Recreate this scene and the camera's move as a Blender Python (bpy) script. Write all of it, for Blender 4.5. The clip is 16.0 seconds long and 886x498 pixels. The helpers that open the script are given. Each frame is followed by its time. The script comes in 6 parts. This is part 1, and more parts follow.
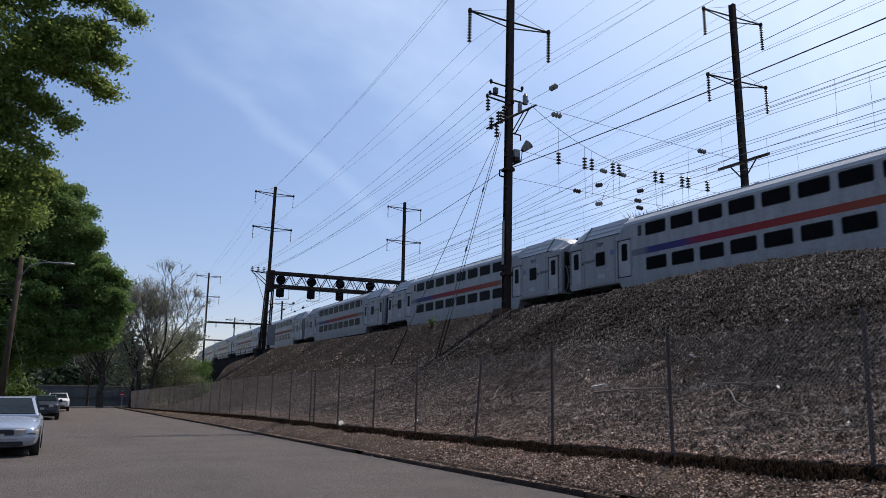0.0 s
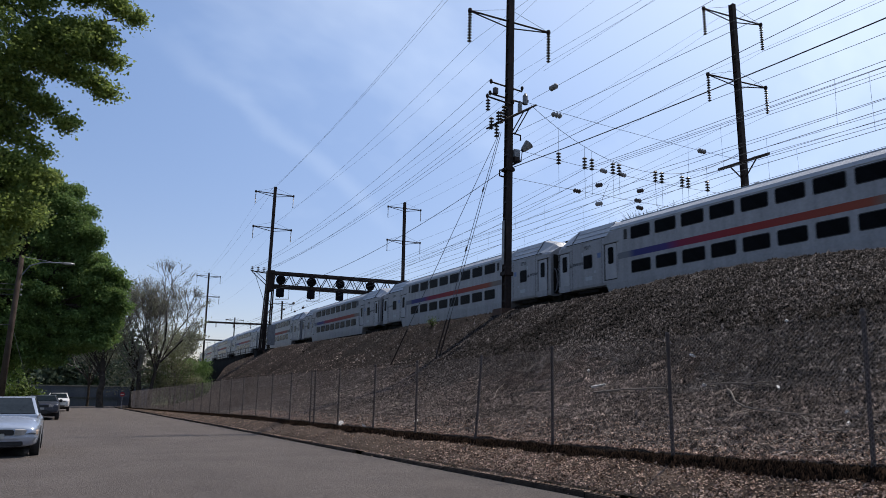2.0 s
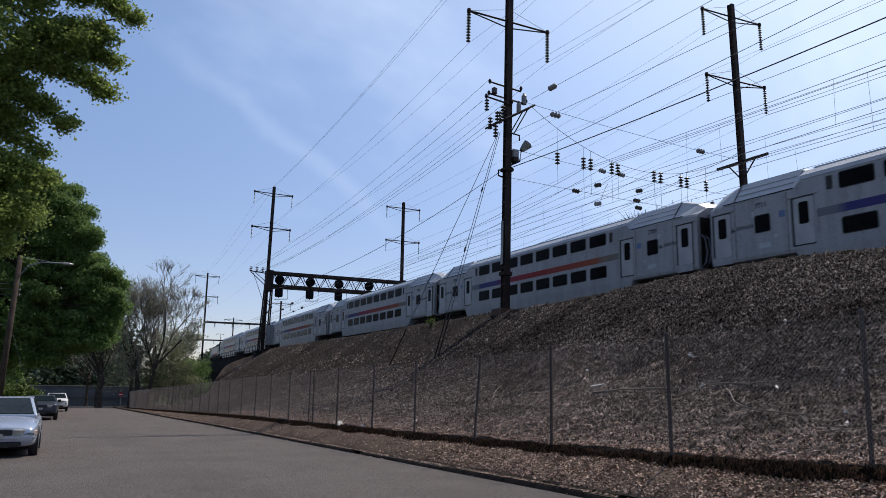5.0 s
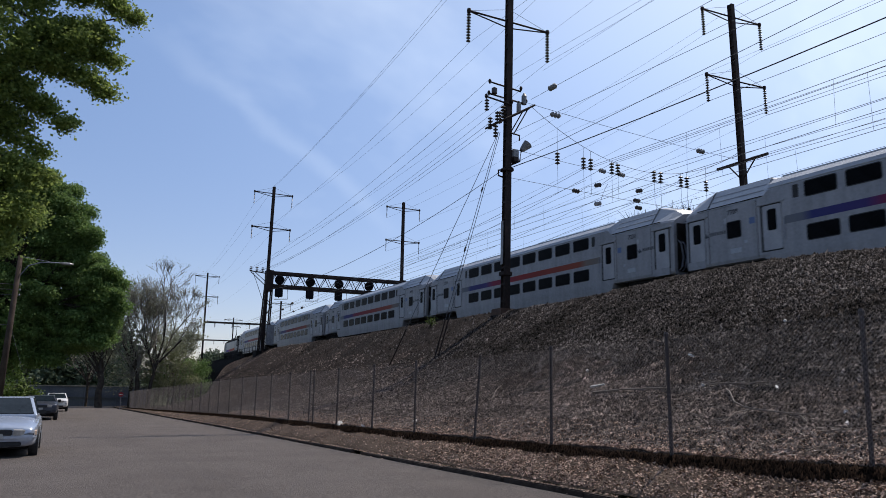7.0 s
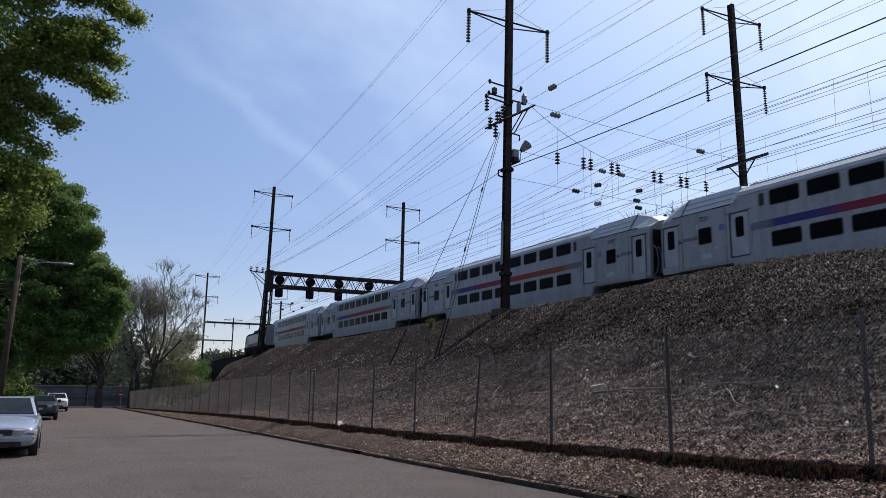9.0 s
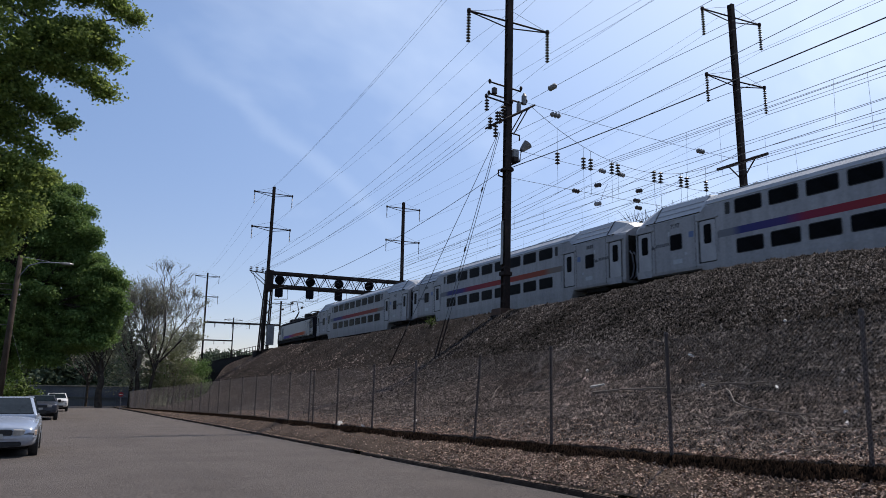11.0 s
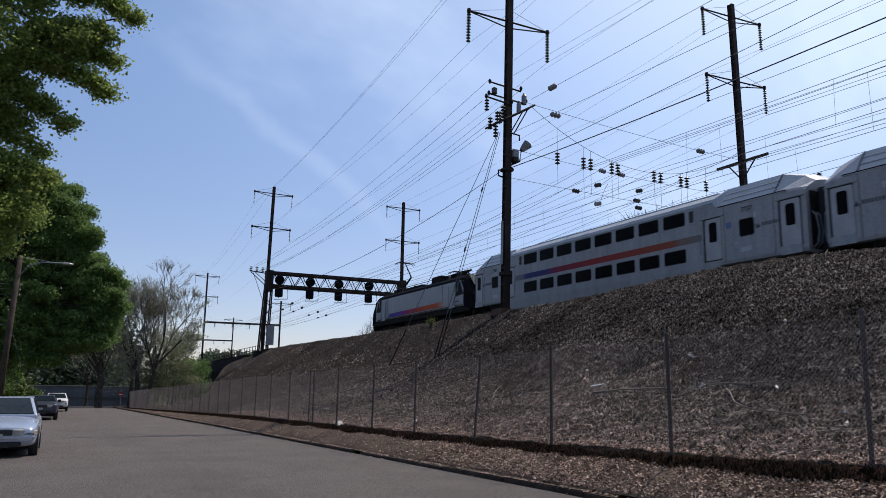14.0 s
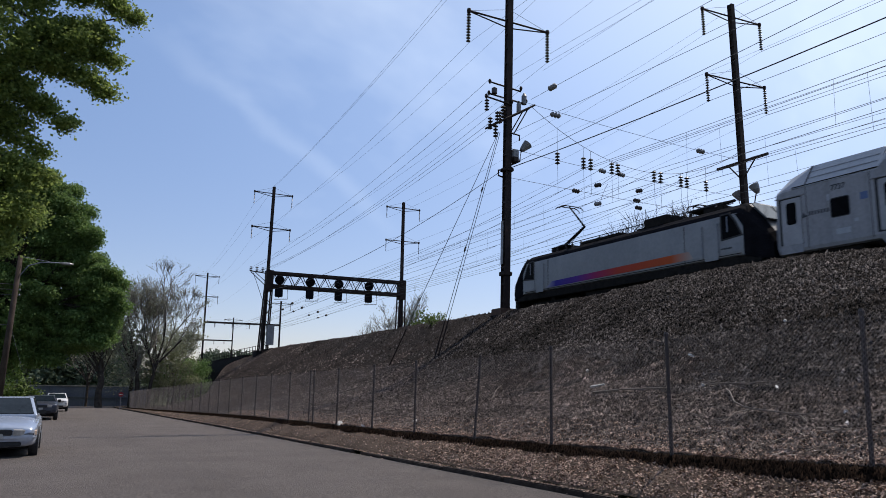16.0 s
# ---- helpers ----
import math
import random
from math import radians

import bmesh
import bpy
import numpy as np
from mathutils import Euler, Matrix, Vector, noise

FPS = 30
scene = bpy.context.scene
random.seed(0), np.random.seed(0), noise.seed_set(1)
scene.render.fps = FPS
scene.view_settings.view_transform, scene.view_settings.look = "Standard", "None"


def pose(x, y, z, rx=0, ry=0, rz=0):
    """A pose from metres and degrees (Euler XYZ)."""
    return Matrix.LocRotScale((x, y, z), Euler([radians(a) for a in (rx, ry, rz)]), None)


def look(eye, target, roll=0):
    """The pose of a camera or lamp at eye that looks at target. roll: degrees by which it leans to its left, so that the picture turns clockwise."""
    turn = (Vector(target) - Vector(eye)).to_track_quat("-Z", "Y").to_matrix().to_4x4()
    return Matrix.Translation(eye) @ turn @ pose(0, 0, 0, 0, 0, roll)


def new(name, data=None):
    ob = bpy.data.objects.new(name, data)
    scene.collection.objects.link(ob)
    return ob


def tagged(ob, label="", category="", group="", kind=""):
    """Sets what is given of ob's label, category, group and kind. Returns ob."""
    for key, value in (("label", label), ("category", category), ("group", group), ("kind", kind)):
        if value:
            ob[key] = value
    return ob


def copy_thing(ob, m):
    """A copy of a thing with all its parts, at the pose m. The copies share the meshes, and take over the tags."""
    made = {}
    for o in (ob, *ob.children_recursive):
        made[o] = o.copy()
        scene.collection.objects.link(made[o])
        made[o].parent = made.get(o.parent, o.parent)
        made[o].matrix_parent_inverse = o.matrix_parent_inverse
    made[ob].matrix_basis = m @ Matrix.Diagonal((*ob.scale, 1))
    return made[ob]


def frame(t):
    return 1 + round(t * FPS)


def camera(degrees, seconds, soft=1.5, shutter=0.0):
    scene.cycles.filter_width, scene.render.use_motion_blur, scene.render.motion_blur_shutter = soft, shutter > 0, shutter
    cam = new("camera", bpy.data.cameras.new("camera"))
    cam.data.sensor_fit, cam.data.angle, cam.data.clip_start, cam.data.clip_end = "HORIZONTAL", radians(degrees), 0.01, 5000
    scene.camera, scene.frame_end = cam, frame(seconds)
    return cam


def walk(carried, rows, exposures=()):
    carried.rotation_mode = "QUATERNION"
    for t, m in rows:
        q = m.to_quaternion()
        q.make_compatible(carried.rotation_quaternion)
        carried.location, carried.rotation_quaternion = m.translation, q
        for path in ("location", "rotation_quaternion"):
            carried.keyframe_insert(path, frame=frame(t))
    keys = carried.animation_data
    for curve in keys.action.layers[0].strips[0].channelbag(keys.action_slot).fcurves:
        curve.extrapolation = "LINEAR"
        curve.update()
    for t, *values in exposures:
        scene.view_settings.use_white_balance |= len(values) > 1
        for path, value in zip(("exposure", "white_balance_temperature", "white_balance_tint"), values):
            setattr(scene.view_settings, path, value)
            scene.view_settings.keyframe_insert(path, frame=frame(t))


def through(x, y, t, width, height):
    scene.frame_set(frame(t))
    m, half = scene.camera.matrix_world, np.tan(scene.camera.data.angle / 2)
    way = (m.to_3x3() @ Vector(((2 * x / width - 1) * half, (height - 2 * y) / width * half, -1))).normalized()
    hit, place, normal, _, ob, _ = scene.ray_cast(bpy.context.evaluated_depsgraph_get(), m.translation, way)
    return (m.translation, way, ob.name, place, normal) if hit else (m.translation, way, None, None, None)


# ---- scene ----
# ---------------- camera ----------------
EYE = (0.0, 0.0, 1.5)
cam = camera(60.36, 16.0, soft=0.85, shutter=0.25)
cam_pose = look(EYE, (0.459, 0.870, 1.678), roll=0.934)
first_pose = cam_pose @ Matrix.Rotation(radians(0.085), 4, "Y")
# one small nudge of the tripod
walk(cam, [(0.0, first_pose), (3.1, first_pose), (3.5, cam_pose), (16.0, cam_pose)], exposures=[(0.0, 0.0, 6650, 14), (16.0, 0.0, 6650, 14)])

# ---------------- light ----------------
SUN_DIR = Vector((0.56, 0.14, 0.825)).normalized()
SUN_ELEV = math.asin(SUN_DIR.z)
world = bpy.data.worlds.new("sky")
scene.world = world
world.use_nodes = True
wn, wl = world.node_tree.nodes, world.node_tree.links
wn.clear()
sky = wn.new("ShaderNodeTexSky")
sky.sky_type, sky.sun_disc = "NISHITA", False
sky.sun_elevation, sky.sun_rotation = SUN_ELEV, math.atan2(SUN_DIR.x, SUN_DIR.y)
sky.altitude = 300.0
sky.air_density, sky.dust_density, sky.ozone_density = 0.9, 0.4, 2.6
# thin streaks of high cloud
tc = wn.new("ShaderNodeTexCoord")
mp = wn.new("ShaderNodeMapping")
mp.inputs["Rotation"].default_value = (0.5, 0.35, 0.6)
mp.inputs["Scale"].default_value = (1.4, 4.5, 3.0)
nz = wn.new("ShaderNodeTexNoise")
nz.inputs["Scale"].default_value, nz.inputs["Detail"].default_value, nz.inputs["Roughness"].default_value = 1.1, 5.0, 0.55
rp = wn.new("ShaderNodeValToRGB")
rp.color_ramp.elements[0].position, rp.color_ramp.elements[0].color = 0.52, (0, 0, 0, 1)
rp.color_ramp.elements[1].position, rp.color_ramp.elements[1].color = 0.85, (0.20, 0.20, 0.20, 1)
# whitish glow of the haze towards the sun
dt = wn.new("ShaderNodeVectorMath")
dt.operation = "DOT_PRODUCT"
dt.inputs[1].default_value = SUN_DIR
pw = wn.new("ShaderNodeMath")
pw.operation, pw.use_clamp = "POWER", True
pw.inputs[1].default_value = 5.8
# one long thin cirrus streak among the wisps
def direction_dot(v):
    node = wn.new("ShaderNodeVectorMath")
    node.operation, node.inputs[1].default_value = "DOT_PRODUCT", v
    wl.new(tc.outputs["Generated"], node.inputs[0])
    return node.outputs["Value"]


def calc(kind, a, b, c=0.0):
    node = wn.new("ShaderNodeMath")
    node.operation = kind
    for i, v in enumerate((a, b, c)):
        if isinstance(v, float):
            node.inputs[i].default_value = v
        else:
            wl.new(v, node.inputs[i])
    return node


def ramp(v, a, b, lo, hi):
    node = wn.new("ShaderNodeMapRange")
    node.interpolation_type = "SMOOTHSTEP"
    for i, k in enumerate((a, b, lo, hi)):
        node.inputs[i + 1].default_value = k
    wl.new(v, node.inputs[0])
    return node.outputs[0]


n2 = wn.new("ShaderNodeTexNoise")
n2.inputs["Scale"].default_value, n2.inputs["Detail"].default_value = 9.0, 6.0
wl.new(tc.outputs["Generated"], n2.inputs["Vector"])
off = calc("MULTIPLY_ADD", calc("SUBTRACT", n2.outputs[0], 0.5).outputs[0], 0.06, direction_dot((-0.4887, 0.3964, -0.7772)))
thin = ramp(calc("ABSOLUTE", off.outputs[0], 0.0).outputs[0], 0.0, 0.022, 1.0, 0.0)
longw = ramp(direction_dot((0.2473, 0.9188, 0.3076)), 0.974, 0.999, 0.0, 0.045)
soft = calc("MULTIPLY_ADD", thin, longw, rp.outputs[0])
hz = wn.new("ShaderNodeMath")
hz.operation, hz.use_clamp = "MULTIPLY_ADD", True
hz.inputs[1].default_value = 0.72
for a, b in ((tc.outputs["Generated"], dt.inputs[0]), (dt.outputs["Value"], pw.inputs[0]), (pw.outputs[0], hz.inputs[0]), (soft.outputs[0], hz.inputs[2])):
    wl.new(a, b)
# thicker, dimmer air towards the horizon
sep = wn.new("ShaderNodeSeparateXYZ")
el = wn.new("ShaderNodeMapRange")
el.inputs[1].default_value, el.inputs[2].default_value = 0.0, 0.42
air = wn.new("ShaderNodeMixRGB")
air.inputs[1].default_value, air.inputs[2].default_value = (0.70, 0.615, 0.645, 1), (1, 1, 1, 1)
dim = wn.new("ShaderNodeMixRGB")
dim.blend_type, dim.inputs[0].default_value = "MULTIPLY", 1.0
for a, b in ((tc.outputs["Generated"], sep.inputs[0]), (sep.outputs[2], el.inputs[0]), (el.outputs[0], air.inputs[0]), (sky.outputs[0], dim.inputs[1]), (air.outputs[0], dim.inputs[2])):
    wl.new(a, b)
mx = wn.new("ShaderNodeMixRGB")
mx.inputs[2].default_value = (10.2, 11.4, 11.7, 1)
bg = wn.new("ShaderNodeBackground")
bg.inputs["Strength"].default_value = 0.166
ow = wn.new("ShaderNodeOutputWorld")
for a, b in ((tc.outputs["Generated"], mp.inputs[0]), (mp.outputs[0], nz.inputs["Vector"]), (nz.outputs[0], rp.inputs[0]),
             (hz.outputs[0], mx.inputs[0]), (dim.outputs[0], mx.inputs[1]), (mx.outputs[0], bg.inputs[0]), (bg.outputs[0], ow.inputs[0])):
    wl.new(a, b)
sun = new("sun", bpy.data.lights.new("sun", "SUN"))
sun.data.energy, sun.data.angle, sun.data.color = 3.6, radians(0.55), (1.0, 0.93, 0.83)
sun.matrix_world = look(SUN_DIR * 60, (0, 0, 0))

# ---------------- materials ----------------
def mat(name, c1, c2, scale=6.0, rough=0.8, metal=0.0, bump=0.0, bscale=None, fine=None, spec=0.5, per_object=0.0, island=0.0, stretch=None, ends=(0.36, 0.68), shares=(0.6, 0.45), peaky=False):
    """Two colours mixed by coarse noise, broken up by a fine one, with bump."""
    m = bpy.data.materials.new(name)
    m.use_nodes = True
    n, l = m.node_tree.nodes, m.node_tree.links
    b = n["Principled BSDF"]
    co = n.new("ShaderNodeTexCoord")
    t1 = n.new("ShaderNodeTexNoise")
    t1.inputs["Scale"].default_value, t1.inputs["Detail"].default_value = scale, 6
    t2 = n.new("ShaderNodeTexNoise")
    t2.inputs["Scale"].default_value, t2.inputs["Detail"].default_value = fine or scale * 9, 3
    if stretch:
        mp = n.new("ShaderNodeMapping")
        mp.inputs["Scale"].default_value = stretch
        l.new(co.outputs["Object"], mp.inputs[0])
        l.new(mp.outputs[0], t1.inputs["Vector"])
    else:
        l.new(co.outputs["Object"], t1.inputs["Vector"])
    l.new(co.outputs["Object"], t2.inputs["Vector"])
    add = n.new("ShaderNodeMath")
    add.operation = "MULTIPLY_ADD"
    add.inputs[1].default_value = shares[1]
    l.new(t2.outputs[0], add.inputs[0])
    sc = n.new("ShaderNodeMath")
    sc.operation = "MULTIPLY"
    sc.inputs[1].default_value = shares[0]
    l.new(t1.outputs[0], sc.inputs[0])
    l.new(sc.outputs[0], add.inputs[2])
    r = n.new("ShaderNodeValToRGB")
    r.color_ramp.elements[0].position, r.color_ramp.elements[0].color = ends[0], (*c1, 1)
    r.color_ramp.elements[1].position, r.color_ramp.elements[1].color = ends[1], (*c2, 1)
    l.new(add.outputs[0], r.inputs[0])
    out = r.outputs[0]
    if per_object or island:
        src = n.new("ShaderNodeObjectInfo").outputs["Random"] if per_object else n.new("ShaderNodeNewGeometry").outputs["Random Per Island"]
        amt = per_object or island
        mr = n.new("ShaderNodeMapRange")
        mr.inputs[3].default_value, mr.inputs[4].default_value = 1 - amt, 1 + amt
        if peaky:
            pk = n.new("ShaderNodeMath")
            pk.operation, pk.inputs[1].default_value = "POWER", 2.6
            l.new(src, pk.inputs[0])
            src = pk.outputs[0]
            mr.inputs[3].default_value, mr.inputs[4].default_value = 0.2, 3.2
        l.new(src, mr.inputs[0])
        hs = n.new("ShaderNodeHueSaturation")
        l.new(mr.outputs[0], hs.inputs["Value"])
        l.new(out, hs.inputs["Color"])
        out = hs.outputs[0]
    l.new(out, b.inputs["Base Color"])
    b.inputs["Roughness"].default_value, b.inputs["Metallic"].default_value = rough, metal
    b.inputs["Specular IOR Level"].default_value = spec
    if bump:
        bp = n.new("ShaderNodeBump")
        bp.inputs["Strength"].default_value, bp.inputs["Distance"].default_value = bump, 0.03
        t3 = n.new("ShaderNodeTexNoise")
        t3.inputs["Scale"].default_value, t3.inputs["Detail"].default_value = bscale or scale * 5, 6
        l.new(co.outputs["Object"], t3.inputs["Vector"])
        l.new(t3.outputs[0], bp.inputs["Height"])
        l.new(bp.outputs[0], b.inputs["Normal"])
    return m


def leaf_mat(name, c1, c2, through=0.35):
    """Leaves: their colour varies from leaf to leaf, and light comes through them."""
    m = bpy.data.materials.new(name)
    m.use_nodes = True
    n, l = m.node_tree.nodes, m.node_tree.links
    b = n["Principled BSDF"]
    g = n.new("ShaderNodeNewGeometry")
    r = n.new("ShaderNodeValToRGB")
    r.color_ramp.elements[0].color, r.color_ramp.elements[1].color = (*c1, 1), (*c2, 1)
    l.new(g.outputs["Random Per Island"], r.inputs[0])
    l.new(r.outputs[0], b.inputs["Base Color"])
    b.inputs["Roughness"].default_value = 0.65
    b.inputs["Specular IOR Level"].default_value = 0.25
    tr = n.new("ShaderNodeBsdfTranslucent")
    l.new(r.outputs[0], tr.inputs[0])
    ms = n.new("ShaderNodeMixShader")
    ms.inputs[0].default_value = through
    l.new(b.outputs[0], ms.inputs[1])
    l.new(tr.outputs[0], ms.inputs[2])
    l.new(ms.outputs[0], n["Material Output"].inputs[0])
    return m


M_ASPHALT = mat("asphalt", (0.038, 0.031, 0.027), (0.190, 0.165, 0.153), 0.5, 0.9, bump=1.0, bscale=70, fine=40, ends=(0.36, 0.70), spec=0.2, shares=(0.16, 0.9))
M_KERB = mat("kerb stone", (0.022, 0.016, 0.012), (0.07, 0.053, 0.042), 2.0, 0.9, bump=0.5, bscale=25, per_object=0.2, spec=0.2)
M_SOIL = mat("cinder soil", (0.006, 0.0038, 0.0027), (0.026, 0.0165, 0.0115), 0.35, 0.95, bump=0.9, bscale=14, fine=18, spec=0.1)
M_VERGE = mat("verge soil", (0.050, 0.034, 0.024), (0.125, 0.088, 0.064), 1.2, 0.95, bump=0.8, bscale=22, fine=24, spec=0.15)
M_STONE = mat("cinder stone", (0.0085, 0.0066, 0.0057), (0.132, 0.107, 0.095), 0.3, 0.95, island=0.95, fine=3.0, spec=0.04, peaky=True)
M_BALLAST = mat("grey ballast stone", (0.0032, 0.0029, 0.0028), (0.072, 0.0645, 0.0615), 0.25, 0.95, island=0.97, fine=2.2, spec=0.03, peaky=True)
M_LITTER = mat("leaf litter", (0.150, 0.088, 0.058), (0.52, 0.37, 0.285), 3.0, 0.7, island=0.65, spec=0.2)
M_BLACKSTONE = mat("near-black stone", (0.006, 0.0052, 0.005), (0.02, 0.017, 0.016), 1.2, 0.95, bump=0.6, spec=0.1)
M_STEPSHADE = mat("humus with step shade", (0.004, 0.0025, 0.0018), (0.020, 0.012, 0.008), 9.0, 0.95, island=0.85, spec=0.04)
M_STEEL = mat("weathered steel", (0.008, 0.0058, 0.0056), (0.036, 0.0215, 0.018), 1.6, 0.75, 0.2, bump=0.4, fine=7, spec=0.3)
M_RUST = mat("rusty steel", (0.05, 0.028, 0.02), (0.11, 0.065, 0.045), 3.0, 0.85, 0.2, bump=0.3)
M_WIRE = mat("wire", (0.03, 0.034, 0.04), (0.075, 0.08, 0.09), 4.0, 0.6, 0.4)
M_INSUL = mat("brown insulator", (0.02, 0.015, 0.014), (0.05, 0.035, 0.03), 5.0, 0.35)
M_GREYINS = mat("grey insulator", (0.12, 0.12, 0.125), (0.24, 0.24, 0.25), 5.0, 0.4)
M_POST = mat("dull fence steel", (0.046, 0.038, 0.036), (0.085, 0.071, 0.067), 4.0, 0.75, spec=0.25)
M_MESH = mat("fence wire", (0.13, 0.108, 0.095), (0.26, 0.222, 0.198), 3.0, 0.6, spec=0.4)
M_GALV = mat("galvanised steel", (0.13, 0.14, 0.17), (0.24, 0.25, 0.29), 4.0, 0.6, 0.4)
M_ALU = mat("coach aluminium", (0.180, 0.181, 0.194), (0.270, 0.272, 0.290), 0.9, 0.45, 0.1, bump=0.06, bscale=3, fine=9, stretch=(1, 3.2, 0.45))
M_DOOR = mat("coach door paint", (0.235, 0.238, 0.255), (0.315, 0.318, 0.338), 1.2, 0.45, 0.05)
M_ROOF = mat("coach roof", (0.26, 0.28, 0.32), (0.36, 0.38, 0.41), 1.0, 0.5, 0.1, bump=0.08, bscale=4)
M_GLASS = mat("tinted glass", (0.002, 0.0025, 0.003), (0.006, 0.0065, 0.008), 1.5, 0.25, spec=0.02)
M_CGLASS = mat("car glass", (0.008, 0.012, 0.015), (0.02, 0.026, 0.03), 1.2, 0.06, spec=0.4)
M_SCREEN = mat("windscreen glass", (0.006, 0.010, 0.014), (0.02, 0.028, 0.036), 1.2, 0.08, spec=0.16)
M_RUBBER = mat("black rubber", (0.012, 0.012, 0.013), (0.03, 0.03, 0.032), 4.0, 0.8)
M_BLACK = mat("black paint and nose shade", (0.006, 0.006, 0.008), (0.013, 0.013, 0.016), 2.0, 0.85, spec=0.02)
M_LOCO = mat("loco silver paint", (0.180, 0.188, 0.200), (0.245, 0.253, 0.265), 0.8, 0.42, 0.1)
M_UNDER = mat("grimy underframe", (0.006, 0.0055, 0.005), (0.022, 0.019, 0.017), 4.0, 0.9, bump=0.3, spec=0.15)
M_DECAL = mat("grey lettering", (0.02, 0.022, 0.03), (0.04, 0.044, 0.055), 8.0, 0.6)
M_BLUE = mat("blue sign", (0.06, 0.10, 0.22), (0.08, 0.13, 0.27), 8.0, 0.5)
M_CONC = mat("old concrete", (0.16, 0.145, 0.13), (0.32, 0.30, 0.275), 2.0, 0.9, bump=0.5)
M_WOOD = mat("pole wood", (0.028, 0.020, 0.016), (0.07, 0.05, 0.04), 2.5, 0.9, bump=0.5, spec=0.2)
M_BARK = mat("bark", (0.03, 0.024, 0.02), (0.085, 0.07, 0.058), 3.0, 0.95, bump=0.8, bscale=12, spec=0.2)
M_PALEBARK = mat("pale bark", (0.13, 0.118, 0.105), (0.27, 0.25, 0.225), 3.0, 0.95, bump=0.5, bscale=12)
M_GREYBARK = mat("grey-brown bark", (0.11, 0.096, 0.084), (0.23, 0.205, 0.18), 3.0, 0.95, bump=0.5, bscale=12)
M_GRASS = mat("grass ground", (0.04, 0.06, 0.018), (0.11, 0.12, 0.05), 0.5, 0.95, bump=0.6, bscale=9)
M_CLUTTER = mat("pale scrap", (0.45, 0.42, 0.38), (0.75, 0.72, 0.68), 5.0, 0.7)
M_TWIG = mat("dry branch", (0.10, 0.08, 0.065), (0.24, 0.20, 0.165), 5.0, 0.9)
M_STRAW = mat("dead grass", (0.07, 0.057, 0.051), (0.35, 0.295, 0.265), 3.0, 0.8, island=0.7, spec=0.25)


def stripe_mat(name, stops):
    """A band that fades from one colour into the next along its length."""
    m = mat(name, (0.9, 0.9, 0.9), (1, 1, 1), 2.0, 0.6, spec=0.15)
    n, l = m.node_tree.nodes, m.node_tree.links
    b = n["Principled BSDF"]
    co = n.new("ShaderNodeTexCoord")
    sp = n.new("ShaderNodeSeparateXYZ")
    r = n.new("ShaderNodeValToRGB")
    while len(r.color_ramp.elements) < len(stops):
        r.color_ramp.elements.new(0.5)
    for e, (p, c) in zip(r.color_ramp.elements, stops):
        e.position, e.color = p, (*c, 1)
    mu = n.new("ShaderNodeMixRGB")
    mu.blend_type, mu.inputs[0].default_value = "MULTIPLY", 1
    old = b.inputs["Base Color"].links[0].from_socket
    l.new(co.outputs["Generated"], sp.inputs[0])
    l.new(sp.outputs["Y"], r.inputs[0])
    l.new(r.outputs[0], mu.inputs[1])
    l.new(old, mu.inputs[2])
    l.new(mu.outputs[0], b.inputs["Base Color"])
    return m


M_STRIPE = stripe_mat("coach stripe", [(0.0, (0.16, 0.14, 0.13)), (0.08, (0.17, 0.13, 0.11)), (0.12, (0.24, 0.06, 0.035)), (0.5, (0.24, 0.028, 0.030)), (0.72, (0.19, 0.02, 0.05)),
                                       (0.78, (0.05, 0.035, 0.14)), (0.92, (0.035, 0.04, 0.15)), (0.95, (0.13, 0.14, 0.17)), (1.0, (0.15, 0.16, 0.18))])
M_LSTRIPE = stripe_mat("loco stripe", [(0.0, (0.36, 0.33, 0.30)), (0.12, (0.46, 0.085, 0.022)), (0.45, (0.42, 0.05, 0.03)), (0.60, (0.30, 0.022, 0.10)),
                                       (0.75, (0.09, 0.03, 0.25)), (0.92, (0.04, 0.03, 0.26)), (1.0, (0.30, 0.31, 0.40))])

# ---------------- mesh helpers ----------------
def part(name, bm, material, parent=None, label="", smooth=False):
    me = bpy.data.meshes.new(name)
    if smooth:
        for f in bm.faces:
            f.smooth = True
    bm.to_mesh(me)
    bm.free()
    for m in material if isinstance(material, (list, tuple)) else (material,):
        me.materials.append(m)
    ob = new(name, me)
    if parent:
        ob.parent = parent
    return tagged(ob, label)


def again(ob, m, parent=None):
    """The same mesh once more, at another pose."""
    o = ob.copy()
    scene.collection.objects.link(o)
    o.parent = parent or ob.parent
    o.matrix_basis = m
    return o


def box(bm, x0, x1, y0, y1, z0, z1, bevel=0.0, m=None):
    r = bmesh.ops.create_cube(bm, size=1)
    vs = r["verts"]
    bmesh.ops.transform(bm, verts=vs, matrix=Matrix.Translation(((x0 + x1) / 2, (y0 + y1) / 2, (z0 + z1) / 2)) @ Matrix.Diagonal((x1 - x0, y1 - y0, z1 - z0, 1)))
    if bevel:
        es = list({e for v in vs for e in v.link_edges})
        vs = list({v for f in bmesh.ops.bevel(bm, geom=es, offset=bevel, segments=2, affect="EDGES")["faces"] for v in f.verts} | {v for v in vs if v.is_valid})
    if m is not None:
        bmesh.ops.transform(bm, verts=vs, matrix=m)
    return bm


